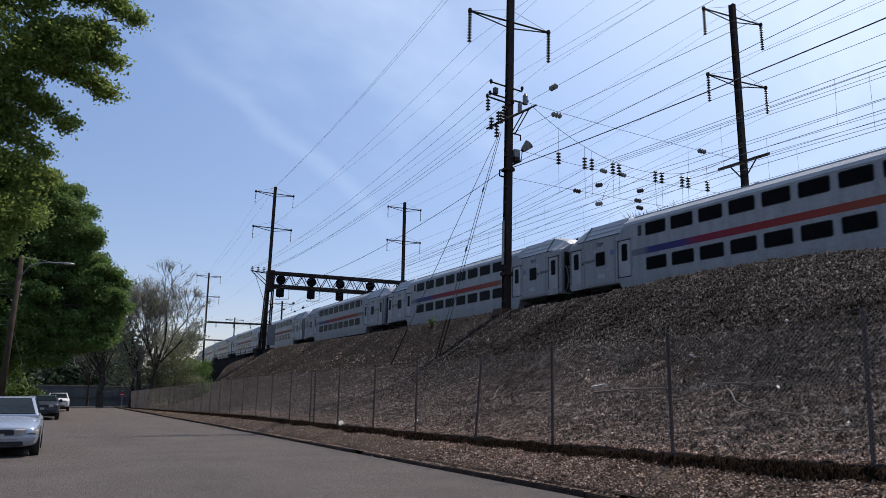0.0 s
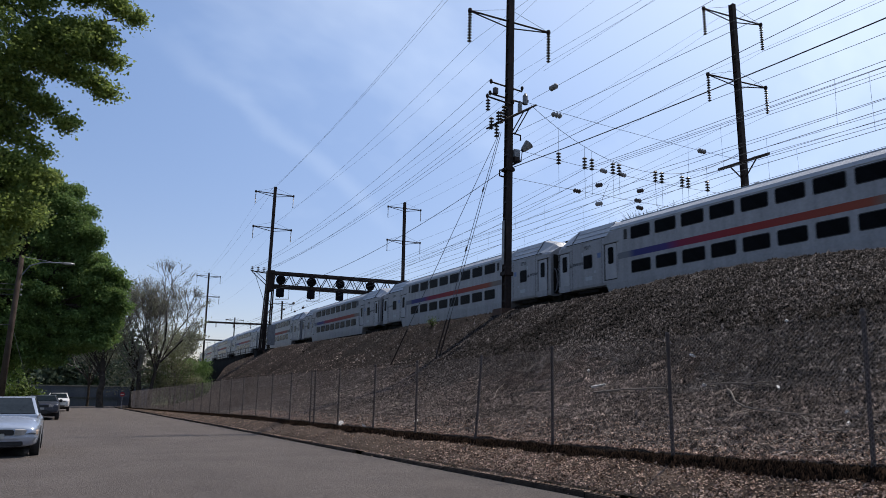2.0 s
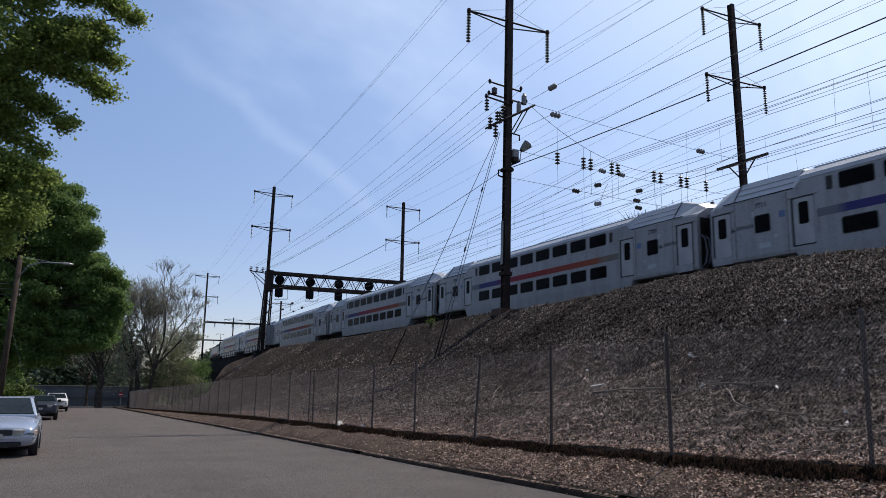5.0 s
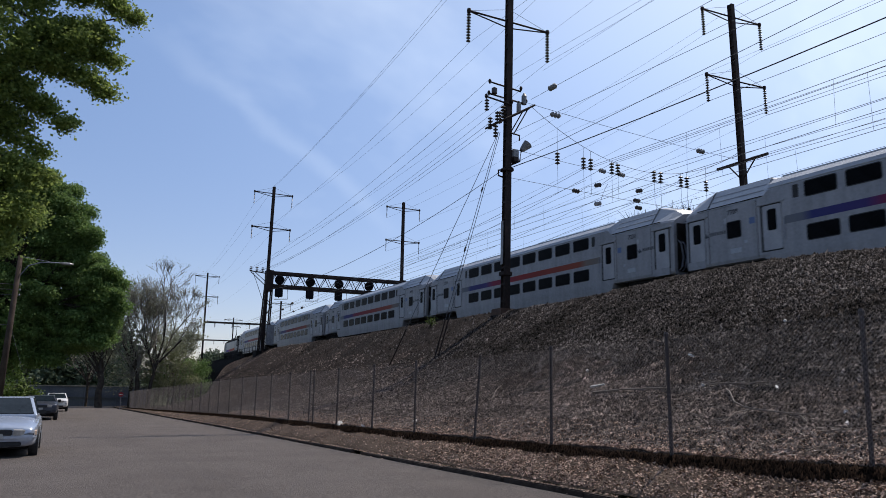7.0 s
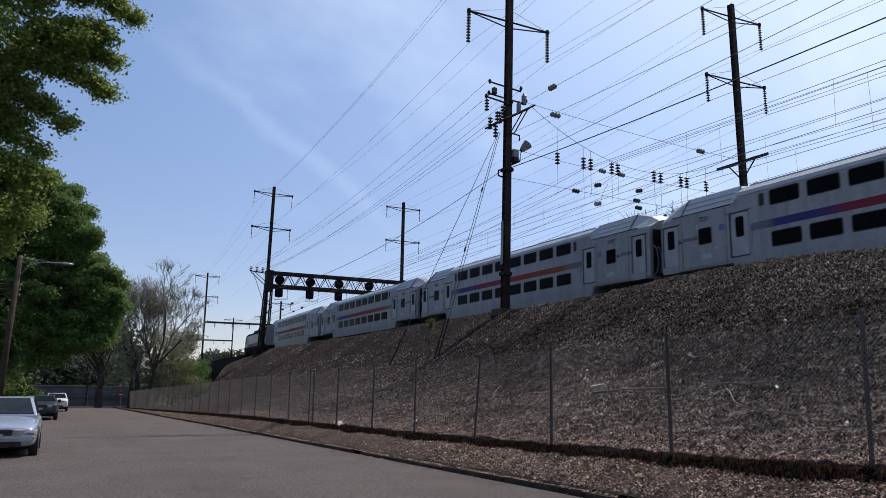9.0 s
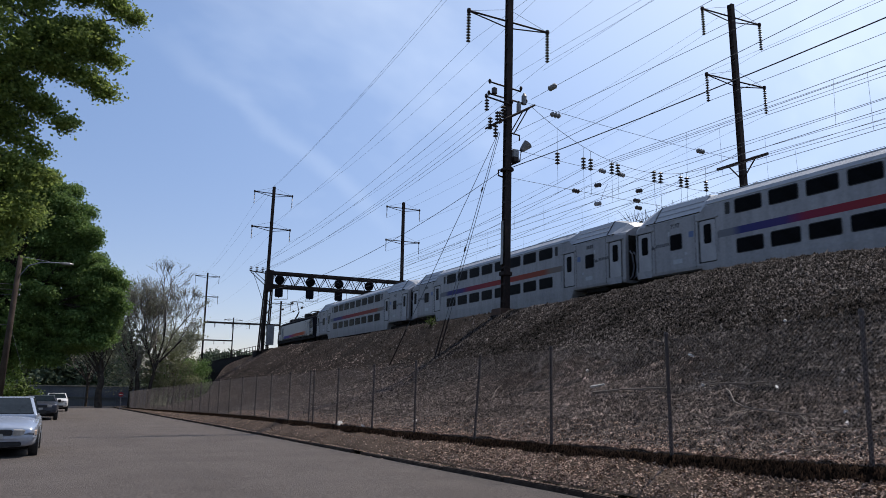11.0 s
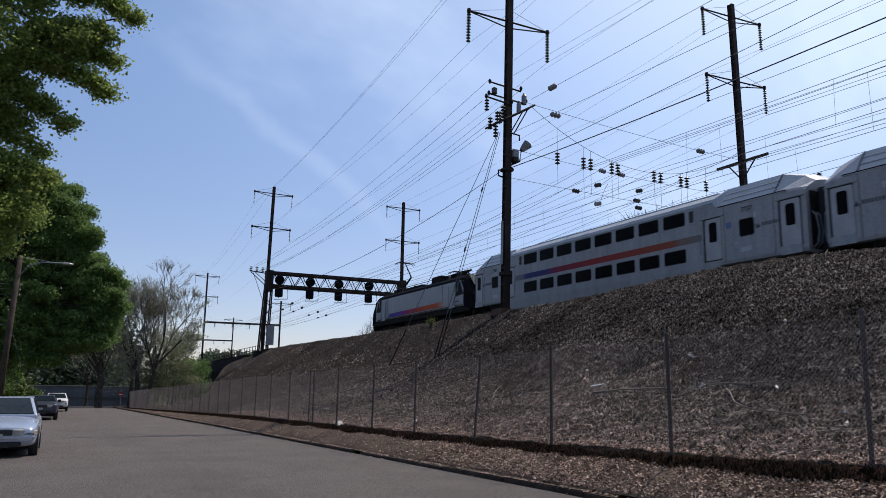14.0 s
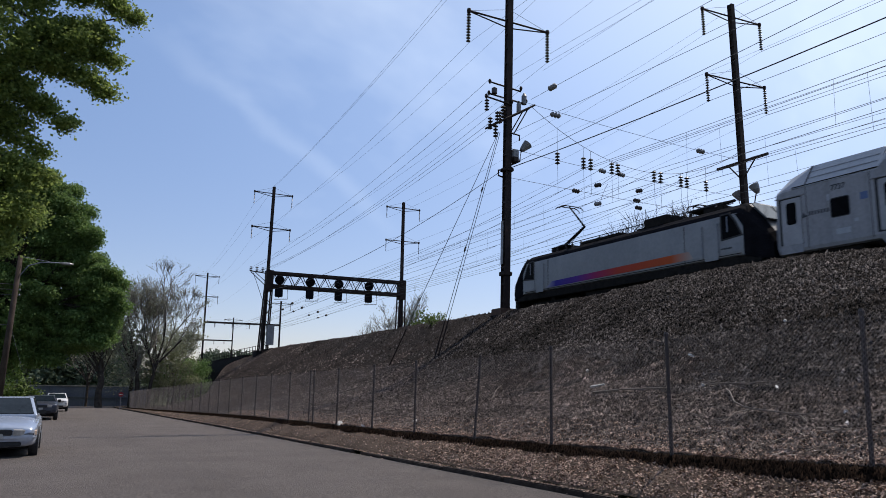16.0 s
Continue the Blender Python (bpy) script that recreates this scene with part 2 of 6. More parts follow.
def tube(bm, pts, r, n=6, caps=True):
    """A tube along points; r is one radius, or one for each point."""
    pts = [Vector(p) for p in pts]
    rs = r if isinstance(r, (list, tuple)) else [r] * len(pts)
    rings = []
    for i, p in enumerate(pts):
        d = (pts[min(i + 1, len(pts) - 1)] - pts[max(i - 1, 0)]).normalized()
        a = d.cross(Vector((0.13, 0.31, 0.94)) if abs(d.z) < 0.85 else Vector((0.9, 0.2, 0.1))).normalized()
        b = d.cross(a)
        rings.append([bm.verts.new(p + (a * math.cos(2 * math.pi * k / n) + b * math.sin(2 * math.pi * k / n)) * rs[i]) for k in range(n)])
    for q, w in zip(rings, rings[1:]):
        for k in range(n):
            bm.faces.new((q[k], q[(k + 1) % n], w[(k + 1) % n], w[k]))
    if caps and n > 2:
        bm.faces.new(rings[0][::-1])
        bm.faces.new(rings[-1])
    return bm


def lathe(bm, profile, centre=(0, 0, 0), n=12, axis="z"):
    """A turned body: profile of (radius, height) about an axis."""
    rings = []
    c = Vector(centre)
    for r, h in profile:
        ring = []
        for k in range(n):
            u, v = r * math.cos(2 * math.pi * k / n), r * math.sin(2 * math.pi * k / n)
            ring.append(bm.verts.new(c + Vector({"z": (u, v, h), "x": (h, u, v), "y": (v, h, u)}[axis])))
        rings.append(ring)
    for q, w in zip(rings, rings[1:]):
        for k in range(n):
            bm.faces.new((q[k], q[(k + 1) % n], w[(k + 1) % n], w[k]))
    bm.faces.new(rings[0][::-1])
    bm.faces.new(rings[-1])
    return bm


def loft(bm, sections, caps=True, pick=None):
    """Closed rings of points, joined one to the next."""
    rings = [[bm.verts.new(p) for p in s] for s in sections]
    n = len(rings[0])
    for q, w in zip(rings, rings[1:]):
        for k in range(n):
            f = bm.faces.new((q[k], q[(k + 1) % n], w[(k + 1) % n], w[k]))
            if pick:
                f.material_index = pick(f.calc_center_median())
    if caps:
        for ring in (rings[0][::-1], rings[-1]):
            f = bm.faces.new(ring)
            if pick:
                f.material_index = pick(f.calc_center_median())
    bmesh.ops.recalc_face_normals(bm, faces=bm.faces)
    return bm


def rounded(w, h, r, k=4):
    out = []
    for cx, cy, a0 in ((w / 2 - r, h / 2 - r, 0), (-w / 2 + r, h / 2 - r, 90), (-w / 2 + r, -h / 2 + r, 180), (w / 2 - r, -h / 2 + r, 270)):
        for i in range(k + 1):
            a = radians(a0 + 90 * i / k)
            out.append((cx + r * math.cos(a), cy + r * math.sin(a)))
    return out


def side_plate(bm, outline, y, z, x0, x1):
    """A plate on a coach's side: outline in (y, z), between two depths."""
    return loft(bm, [[(x0, y + a, z + b) for a, b in outline], [(x1, y + a, z + b) for a, b in outline]])


# ---------------- the line of the track ----------------
BEND = 1 / 0.0006
TRACK_X = 26.19
RAIL_Z = 5.70


def along(s, n=0.0, z=0.0):
    """The place s metres along the first track and n metres beside it."""
    a = s / BEND
    return Vector((TRACK_X + BEND - (BEND - n) * math.cos(a), (BEND - n) * math.sin(a), z))


def on_track(s, n=0.0, z=RAIL_Z):
    return Matrix.Translation(along(s, n, z)) @ Matrix.Rotation(-s / BEND, 4, "Z")


def road_z(y):
    return -0.015 * max(-60.0, min(y, 120.0))


def fence_x(y):
    return 8.7 + 0.012 * y


def fence_z(y):
    up = 0.55 + 0.2 * math.exp(-(max(y, 0.0) - 5) / 7) if y < 37 else max(0.02, 0.55 - 0.5 * (y - 37) / 56)
    return road_z(y) + up


def wob(x, y, z, f):
    return noise.noise(Vector((x * f, y * f, z * f)))


# ---------------- ground, road, embankment ----------------
def sheet(name, xs, ys, height, material, label):
    """A sheet over a grid; xs may be a function of y."""
    verts, faces = [], []
    nx = len(xs(ys[0]))
    for y in ys:
        for x in xs(y):
            verts.append((x, y, height(x, y)))
    for j in range(len(ys) - 1):
        for i in range(nx - 1):
            a = j * nx + i
            faces.append((a, a + 1, a + nx + 1, a + nx))
    me = bpy.data.meshes.new(name)
    me.from_pydata(verts, [], faces)
    me.materials.append(material)
    me.polygons.foreach_set("use_smooth", [True] * len(me.polygons))
    return tagged(new(name, me), label, kind="structure")


def steps(a, b, d):
    n = max(1, round((b - a) / d))
    return [a + (b - a) * i / n for i in range(n + 1)]


def left_kerb(y):
    return -2.1 + 0.035 * y


def kerb_x(y):
    return 7.62 + 0.0135 * min(y, 40.0) + 0.004 * max(0.0, y - 40.0)


sheet("ground", lambda y: [-1500, -300, -80, -30, -12, -2, 15, 40, 60, 120, 400, 1500], [-900, -200, -60, 0, 40, 80, 120, 170, 300, 700, 2500],
      lambda x, y: road_z(y) - 0.22, M_GRASS, "flat grassy land reaching to the horizon")
sheet("road", lambda y: [left_kerb(y) + (kerb_x(y) - 0.07 - left_kerb(y)) * i / 8 for i in range(9)], steps(-40, 96, 2),
      lambda x, y: road_z(y) + 0.03 * math.sin((x - left_kerb(y)) / (kerb_x(y) - left_kerb(y)) * math.pi) + 0.003 * wob(x, y, 0, 0.4), M_ASPHALT, "worn grey asphalt street")
sheet("side_road", lambda y: [-60, -20, -4, 4, 9.5, 14], steps(96, 104, 2), lambda x, y: road_z(y) + 0.005, M_ASPHALT, "asphalt cross street at the end")
sheet("verge_ground", lambda y: [-40, -14, -8, -5, left_kerb(y) - 0.12], steps(-40, 96, 4), lambda x, y: road_z(y) + 0.13 + 0.03 * wob(x, y, 0, 0.3), M_GRASS, "shaded grassy strip beside the street")


def verge_xs(y):
    fx = fence_x(y)
    a, b = kerb_x(y) + 0.13, fx - 0.05
    return [a + (b - a) * i / 14 for i in range(15)]


def verge_h(x, y):
    fx = fence_x(y)
    k = max(0.0, min(1.0, (x - kerb_x(y) - 0.13) / (fx - 0.05 - kerb_x(y) - 0.13)))
    return road_z(y) + 0.10 + (fence_z(y) - road_z(y) - 0.20) * k ** 0.85 + 0.05 * wob(x, y, 1, 0.6) * math.sin(k * 3.1) + 0.015 * wob(x, y, 3, 2.5)


sheet("verge", verge_xs, steps(-20, 100, 0.5), verge_h, M_VERGE, "bare verge littered with brown leaves")

EDGE_N, EDGE_Z = -4.85, 5.49
END_Y = 112.0


def bank_xs(y):
    fx, ex = fence_x(y), along(y, EDGE_N).x
    slope = [fx - 0.07, fx - 0.02, fx + 0.1] + [fx + 0.1 + (ex - fx - 0.1) * i / 56 for i in range(1, 57)]
    top = [along(y, n).x for n in (-4.5, -4.0, -2.6, 2, 8, 14, 17.5, 20, 30)]
    return slope + top


def bank_h(x, y):
    fx, ex = fence_x(y), along(y, EDGE_N).x
    zf = fence_z(y)
    dip = 0.036 * max(0.0, y - 84.0)
    ez = EDGE_Z + 0.36 * math.exp(-((y - 19) / 7) ** 2) - 0.1 * math.exp(-((y - 60) / 10) ** 2) + 0.05 * wob(0, y, 9, 0.5) - dip
    if x < fx + 0.05:
        return zf - 0.16 + 0.05 * wob(x, y, 2, 1.5) if x < fx - 0.05 else zf - 0.04 + 0.07 * wob(x, y, 2, 1.1)
    if x <= ex + 0.01:
        k = (x - fx) / (ex - fx)
        e = math.sin(k * math.pi)
        end = 1.0
        if y > 72:
            w = max(0.0, min(1.0, (x - 15.2 - (y - 80) * 0.263) / 1.4 + 0.5))
            end = 1 - min(1.0, (y - 72) / 8) * (1 - w * w * (3 - 2 * w))
        return zf + end * (ez - zf) * (0.55 * k + 0.40 * (k - 0.44 + math.sqrt((k - 0.44) ** 2 + 0.004))) + e * (0.16 * wob(x, y, 0, 0.16) + 0.09 * wob(x, y, 4, 0.55)) + 0.045 * wob(x, y, 7, 2.3) + 0.02 * wob(x, y, 8, 6.0)
    n = x - along(y, 0).x
    if n < -3.0:
        return ez - 0.04
    if n < 18:
        return 5.5 - dip * 0.4
    return 5.5 - (n - 17.5) * 0.48


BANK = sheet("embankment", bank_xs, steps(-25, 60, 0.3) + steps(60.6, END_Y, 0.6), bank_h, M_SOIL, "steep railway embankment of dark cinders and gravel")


def hard_edge(name, x_at, y0, y1, top, width, material, label):
    """A kerb of stones, end to end."""
    base = tagged(new(name), label, "kerb", kind="structure")
    y, first = y0, None
    while y < y1 - 0.1:
        d = 2.4
        a, b = Vector((x_at(y), y, 0)), Vector((x_at(y + d), y + d, 0))
        m = Matrix.Translation(((a.x + b.x) / 2, y + d / 2, road_z(y + d / 2) + top)) @ Matrix.Rotation(-math.atan2(b.x - a.x, d), 4, "Z") @ Matrix.Rotation(-0.015, 4, "X")
        if first is None:
            first = part("kerb_stone", box(bmesh.new(), -width / 2, width / 2, -d / 2 + 0.008, d / 2 - 0.008, -0.35, 0.0, 0.018), material, base)
            first.matrix_basis = m
        else:
            again(first, m @ pose(random.uniform(-0.02, 0.02), 0, random.uniform(-0.025, 0.012), random.uniform(-0.4, 0.4), random.uniform(-3, 3), random.uniform(-0.4, 0.4)))
        y += d
    return base


hard_edge("kerb", lambda y: kerb_x(y) + 0.03, -7.0, 18.0, 0.08, 0.15, M_KERB, "weathered stone kerb along the verge")
hard_edge("kerb", lambda y: kerb_x(y) + 0.03, 20.1, 94, 0.08, 0.15, M_KERB, "weathered stone kerb along the verge")
hard_edge("kerb", lambda y: left_kerb(y) - 0.06, 6, 92, 0.14, 0.15, M_KERB, "low concrete kerb under the trees")
# ---------------- rails ----------------
TRACKS = (0.0, 4.1, 8.2, 12.3)
for n in TRACKS:
    for g in (-0.75, 0.75):
        bm = bmesh.new()
        loft(bm, [[along(s, n + g + a, RAIL_Z + b) for a, b in ((-0.07, -0.17), (0.07, -0.17), (0.02, -0.13), (0.02, -0.05), (0.036, -0.04), (0.036, 0), (-0.036, 0), (-0.036, -0.04), (-0.02, -0.05), (-0.02, -0.13))] for s in range(-24, 250, 6)])
        tagged(part("rail", bm, M_RUST), "rusty steel running rail on the ballast", "rail", "rails of the main line", "structure")

# ---------------- coaches ----------------
MID = [(1.40, 0.35), (1.50, 0.45), (1.525, 1.0), (1.525, 3.0), (1.515, 3.62), (1.42, 3.86), (1.05, 4.12), (0.55, 4.27), (0.2, 4.32)]
END = [(1.40, 0.92), (1.50, 0.97), (1.525, 1.1), (1.525, 3.0), (1.525, 3.36), (1.47, 3.45), (0.92, 4.26), (0.55, 4.33), (0.2, 4.35)]
NOSE = [(1.30, 0.92), (1.38, 0.97), (1.42, 1.1), (1.42, 3.0), (1.40, 3.30), (1.30, 3.42), (0.80, 3.74), (0.5, 3.80), (0.2, 3.82)]
BEGIN = [(1.38, 0.92), (1.48, 0.97), (1.515, 1.1), (1.515, 3.0), (1.515, 3.33), (1.45, 3.43), (0.91, 3.97), (0.55, 4.06), (0.2, 4.08)]


def ring(half, y):
    return [(x, y, z) for x, z in half] + [(-x, y, z) for x, z in half[::-1]]


def text_mesh(words, height):
    cu = bpy.data.curves.new("letters", "FONT")
    cu.body, cu.size, cu.extrude, cu.align_x, cu.offset = words, height * 1.4, 0.003, "CENTER", 0.008
    ob = bpy.data.objects.new("letters", cu)
    scene.collection.objects.link(ob)
    me = bpy.data.meshes.new_from_object(ob.evaluated_get(bpy.context.evaluated_depsgraph_get()))
    bpy.data.objects.remove(ob)
    bpy.data.curves.remove(cu)
    return me


WIN_P, WIN_W, WIN_H = 1.671, 1.30, 0.57


def bogie(parent, y, wheelbase=2.6, r=0.42):
    bm = bmesh.new()
    for sx in (-1, 1):
        box(bm, sx * 1.08 - 0.09, sx * 1.08 + 0.09, y - wheelbase / 2 - 0.5, y + wheelbase / 2 + 0.5, 0.42, 0.68, 0.03)
        for k in (-1, 1):
            box(bm, sx * 1.12 - 0.13, sx * 1.12 + 0.13, y + k * wheelbase / 2 - 0.16, y + k * wheelbase / 2 + 0.16, 0.28, 0.6, 0.03)
        lathe(bm, [(0.14, 0.62), (0.17, 0.66), (0.17, 0.9), (0.14, 0.94)], (sx * 1.05, y, 0), 10)
    box(bm, -1.0, 1.0, y - 0.22, y + 0.22, 0.5, 0.85, 0.03)
    bo = part("bogie", bm, M_UNDER, parent, "grimy steel bogie")
    wheel = None
    for k in (-1, 1):
        for sx in (-1, 1):
            m = Matrix.Translation((sx * 0.78, y + k * wheelbase / 2, r))
            if wheel is None:
                wheel = part("wheel", lathe(bmesh.new(), [(0.10, -0.07), (r, -0.065), (r, 0.05), (r + 0.025, 0.055), (r + 0.025, 0.07), (0.10, 0.075)], (0, 0, 0), 20, "x"), M_UNDER, bo)
                wheel.matrix_basis = m
            else:
                again(wheel, m)


def build_coach():
    co = tagged(new("coach"), "silver double-deck passenger coach with dark windows and a coloured stripe", "train coach", "coaches of the train")
    bm = bmesh.new()
    secs = [(NOSE, -12.58), (BEGIN, -12.25), (END, -11.25), (END, -8.45), (MID, -8.15), (MID, -4), (MID, 0), (MID, 4), (MID, 8.15), (END, 8.45), (END, 11.25), (BEGIN, 12.25), (NOSE, 12.58)]
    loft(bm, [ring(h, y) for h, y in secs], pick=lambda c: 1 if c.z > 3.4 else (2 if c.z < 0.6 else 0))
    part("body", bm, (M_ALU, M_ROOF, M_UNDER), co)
    # roof ribs and gutters
    bm = bmesh.new()
    for sx in (-1, 1):
        box(bm, sx * 1.5 - 0.03, sx * 1.5 + 0.03, -8.1, 8.1, 3.66, 3.70, 0.008)
        for y in (-10.6, 10.6):
            box(bm, sx * 1.52 - 0.02, sx * 1.52 + 0.02, y - 1.2, y + 1.2, 3.375, 3.40)
    part("gutter", bm, M_ROOF, co)
    for sx in (-1, 1):
        for e in (-1, 1):
            # drip rail, panel joints and door pocket of the end bay
            bm = bmesh.new()
            side_plate(bm, rounded(3.4, 0.028, 0.005, 1), e * 10.1, 3.43, sx * 1.46, sx * 1.535)
            part("drip_rail", bm, M_UNDER, co)
            bm = bmesh.new()
            side_plate(bm, rounded(0.022, 2.3, 0.004, 1), e * 8.72, 2.2, sx * 1.51, sx * 1.5285)
            part("panel_joint", bm, M_UNDER, co)
            bm = bmesh.new()
            side_plate(bm, rounded(0.022, 2.3, 0.004, 1), e * 11.2, 2.2, sx * 1.51, sx * 1.5285)
            part("panel_joint", bm, M_UNDER, co)
            bm = bmesh.new()
            tube(bm, [(sx * 1.48, e * 8.32, 3.46), (sx * 1.25, e * 8.32, 3.80), (sx * 0.93, e * 8.32, 4.27)], 0.018, 5)
            part("roof_joint", bm, M_UNDER, co)
            for x, z in ((1.30, 3.72), (1.11, 3.99)):
                part("roof_seam", tube(bmesh.new(), [(sx * x, e * 8.5, z), (sx * x, e * 11.2, z)], 0.022, 5), M_ROOF, co)
            part("roof_joint", tube(bmesh.new(), [(sx * 1.48, e * 11.25, 3.46), (sx * 0.93, e * 11.25, 4.275)], 0.018, 5), M_UNDER, co)
    bm = bmesh.new()
    for x in (-0.9, -0.45, 0.45, 0.9):
        z = 4.20 if abs(x) > 0.6 else 4.30
        box(bm, x - 0.03, x + 0.03, -7.9, 7.9, z - 0.06, z + 0.025)
    part("roof_rib", bm, M_ROOF, co)
    for sx in (-1, 1):
        part("stripe", side_plate(bmesh.new(), rounded(14.9, 0.31, 0.01, 1), 0, 2.28, sx * 1.52, sx * 1.529), M_STRIPE, co, "stripe fading from blue through red to grey")
    win = part("window", side_plate(bmesh.new(), rounded(WIN_W + 0.05, WIN_H + 0.05, 0.09), 0, 0, -0.02, 0.008), M_RUBBER, co, "dark tinted window")
    pane = part("pane", side_plate(bmesh.new(), rounded(WIN_W - 0.02, WIN_H - 0.02, 0.075), 0, 0, -0.01, 0.012), M_GLASS, win)
    first = True
    for sx in (-1, 1):
        for z in (1.635, 3.29):
            for i in range(8):
                m = Matrix.Translation((sx * 1.525, (i - 3.5) * WIN_P, z)) @ Matrix.Rotation(0 if sx > 0 else math.pi, 4, "Z")
                if first:
                    win.matrix_basis, first = m, False
                else:
                    again(pane, Matrix.Identity(4), again(win, m))
    small = part("window", side_plate(bmesh.new(), rounded(0.75, 0.72, 0.09), 0, 0, -0.02, 0.008), M_RUBBER, co, "square vestibule window")
    spane = part("pane", side_plate(bmesh.new(), rounded(0.68, 0.65, 0.07), 0, 0, -0.01, 0.012), M_GLASS, small)
    vent = part("vent", side_plate(bmesh.new(), rounded(0.24, 0.5, 0.03), 0, 0, -0.02, 0.01), M_RUBBER, co, "narrow louvred vent")
    door = part("door", side_plate(bmesh.new(), rounded(0.86, 1.76, 0.06), 0, 0, -0.03, 0.022), M_DOOR, co, "sliding passenger door")
    dpane = part("pane", side_plate(bmesh.new(), rounded(0.42, 0.84, 0.09), 0, 0.30, 0.0, 0.028), M_GLASS, door)
    dframe_shade = part("door_frame", side_plate(bmesh.new(), rounded(0.98, 1.86, 0.03), 0, 0, -0.03, 0.007), M_RUBBER, co)
    sill = part("door_step", side_plate(bmesh.new(), rounded(0.95, 0.34, 0.02), 0, 0, -0.03, 0.012), M_ALU, co)
    bar = part("grab_rail", tube(bmesh.new(), [(0.0, 0, -0.42), (0.05, 0, -0.40), (0.05, 0, 0.40), (0.0, 0, 0.42)], 0.014, 5), M_GALV, co)
    hood = part("rain_strip", side_plate(bmesh.new(), rounded(1.25, 0.05, 0.01, 1), 0, 0, -0.02, 0.04), M_ALU, co)
    used = set()

    def put(ob, m, child=None):
        if ob not in used:
            used.add(ob)
            ob.matrix_basis = m
        else:
            o = again(ob, m)
            if child:
                again(child, Matrix.Identity(4), o)

    for sx in (-1, 1):
        turn = Matrix.Rotation(0 if sx > 0 else math.pi, 4, "Z")
        for e in (-1, 1):
            at = lambda y, z, d=0.0: Matrix.Translation((sx * (1.525 + d), e * y, z)) @ turn
            put(small, at(9.87, 2.33), spane)
            put(vent, at(6.9, 3.30))
            # doors sit off-centre: the wider black frame edge stands in for recess shade
            put(dframe_shade, at(8.06, 2.10))
            put(door, at(8.06 - e * 0.06, 2.10), dpane)
            put(hood, at(8.06, 3.06))
            put(dframe_shade, at(11.9, 2.14, -0.004))
            put(door, at(11.9 - e * 0.05, 2.14, -0.003), dpane)
            put(sill, at(11.9, 1.10))
            put(hood, at(11.9, 3.10))
            put(bar, at(7.42, 1.95))
    # lettering, notices and hatches at the ends
    for sx in (-1, 1):
        for e in (-1, 1):
            bm = bmesh.new()
            side_plate(bm, rounded(0.28, 0.26, 0.02), e * 8.95, 2.55, sx * 1.524, sx * 1.531)
            part("notice", bm, M_BLUE, co, "small blue sticker")
            bm = bmesh.new()
            side_plate(bm, [(-0.14, -0.08), (0.02, 0.1), (0.04, -0.02), (0.14, 0.09), (0.08, -0.12)], e * 10.88 - sx * 0.46, 2.30, sx * 1.524, sx * 1.531)
            for i in range(7):
                side_plate(bm, rounded(0.075, 0.15, 0.01, 1), e * 10.88 + sx * (i * 0.125 - 0.22), 2.31, sx * 1.524, sx * 1.531)
            part("lettering", bm, M_DECAL, co)
            for y, z, w, h in ((9.8, 1.45, 0.55, 0.2), (10.3, 2.75, 0.1, 0.24), (9.3, 1.75, 0.14, 0.12)):
                part("hatch", side_plate(bmesh.new(), rounded(w, h, 0.02), e * y, z, sx * 1.52, sx * 1.533), M_ROOF, co)
    for e in (-1, 1):
        bm = bmesh.new()
        box(bm, -0.72, 0.72, min(e * 12.5, e * 12.93), max(e * 12.5, e * 12.93), 1.0, 3.45, 0.05)
        part("gangway", bm, M_RUBBER, co, "black rubber gangway bellows")
        bm = bmesh.new()
        box(bm, -1.25, 1.25, min(e * 12.55, e * 12.60), max(e * 12.55, e * 12.60), 1.05, 3.3, 0.02)
        tube(bm, [(-1.05, e * 12.66, 1.2), (-1.05, e * 12.66, 2.6)], 0.03)
        tube(bm, [(1.05, e * 12.66, 1.2), (1.05, e * 12.66, 2.6)], 0.03)
        part("end_wall", bm, M_UNDER, co)
        for x in (-1.18, -0.98, 0.98, 1.18):
            y = e * 12.78
            part("jumper_cable", tube(bmesh.new(), [(x, e * 12.6, 2.5), (x, y, 2.3), (x + 0.05, y + e * 0.06, 1.7), (x, y, 1.25), (x, e * 12.6, 1.1)], 0.028, 5), M_GALV, co, "grey coiled jumper cable")
        bm = bmesh.new()
        box(bm, -0.9, 0.9, min(e * 12.0, e * 12.85), max(e * 12.0, e * 12.85), 0.55, 0.95, 0.03)
        box(bm, -1.3, 1.3, min(e * 9.3, e * 11.0), max(e * 9.3, e * 11.0), 0.72, 1.0, 0.03)
        part("underframe", bm, M_UNDER, co)
        # antenna fin
        bm = bmesh.new()
        loft(bm, [[(x, e * 12.1 + y, 3.85) for x, y in ((-0.06, -0.2), (0.06, -0.2), (0.06, 0.2), (-0.06, 0.2))], [(x, e * 12.15 + y, 4.22) for x, y in ((-0.03, -0.07), (0.03, -0.07), (0.03, 0.07), (-0.03, 0.07))]])
        part("roof_horn", bm, M_UNDER, co)
        bogie(co, e * 10.1)
    return co


def travel(t):
    return 12.477 * t - 0.0189 * t * t


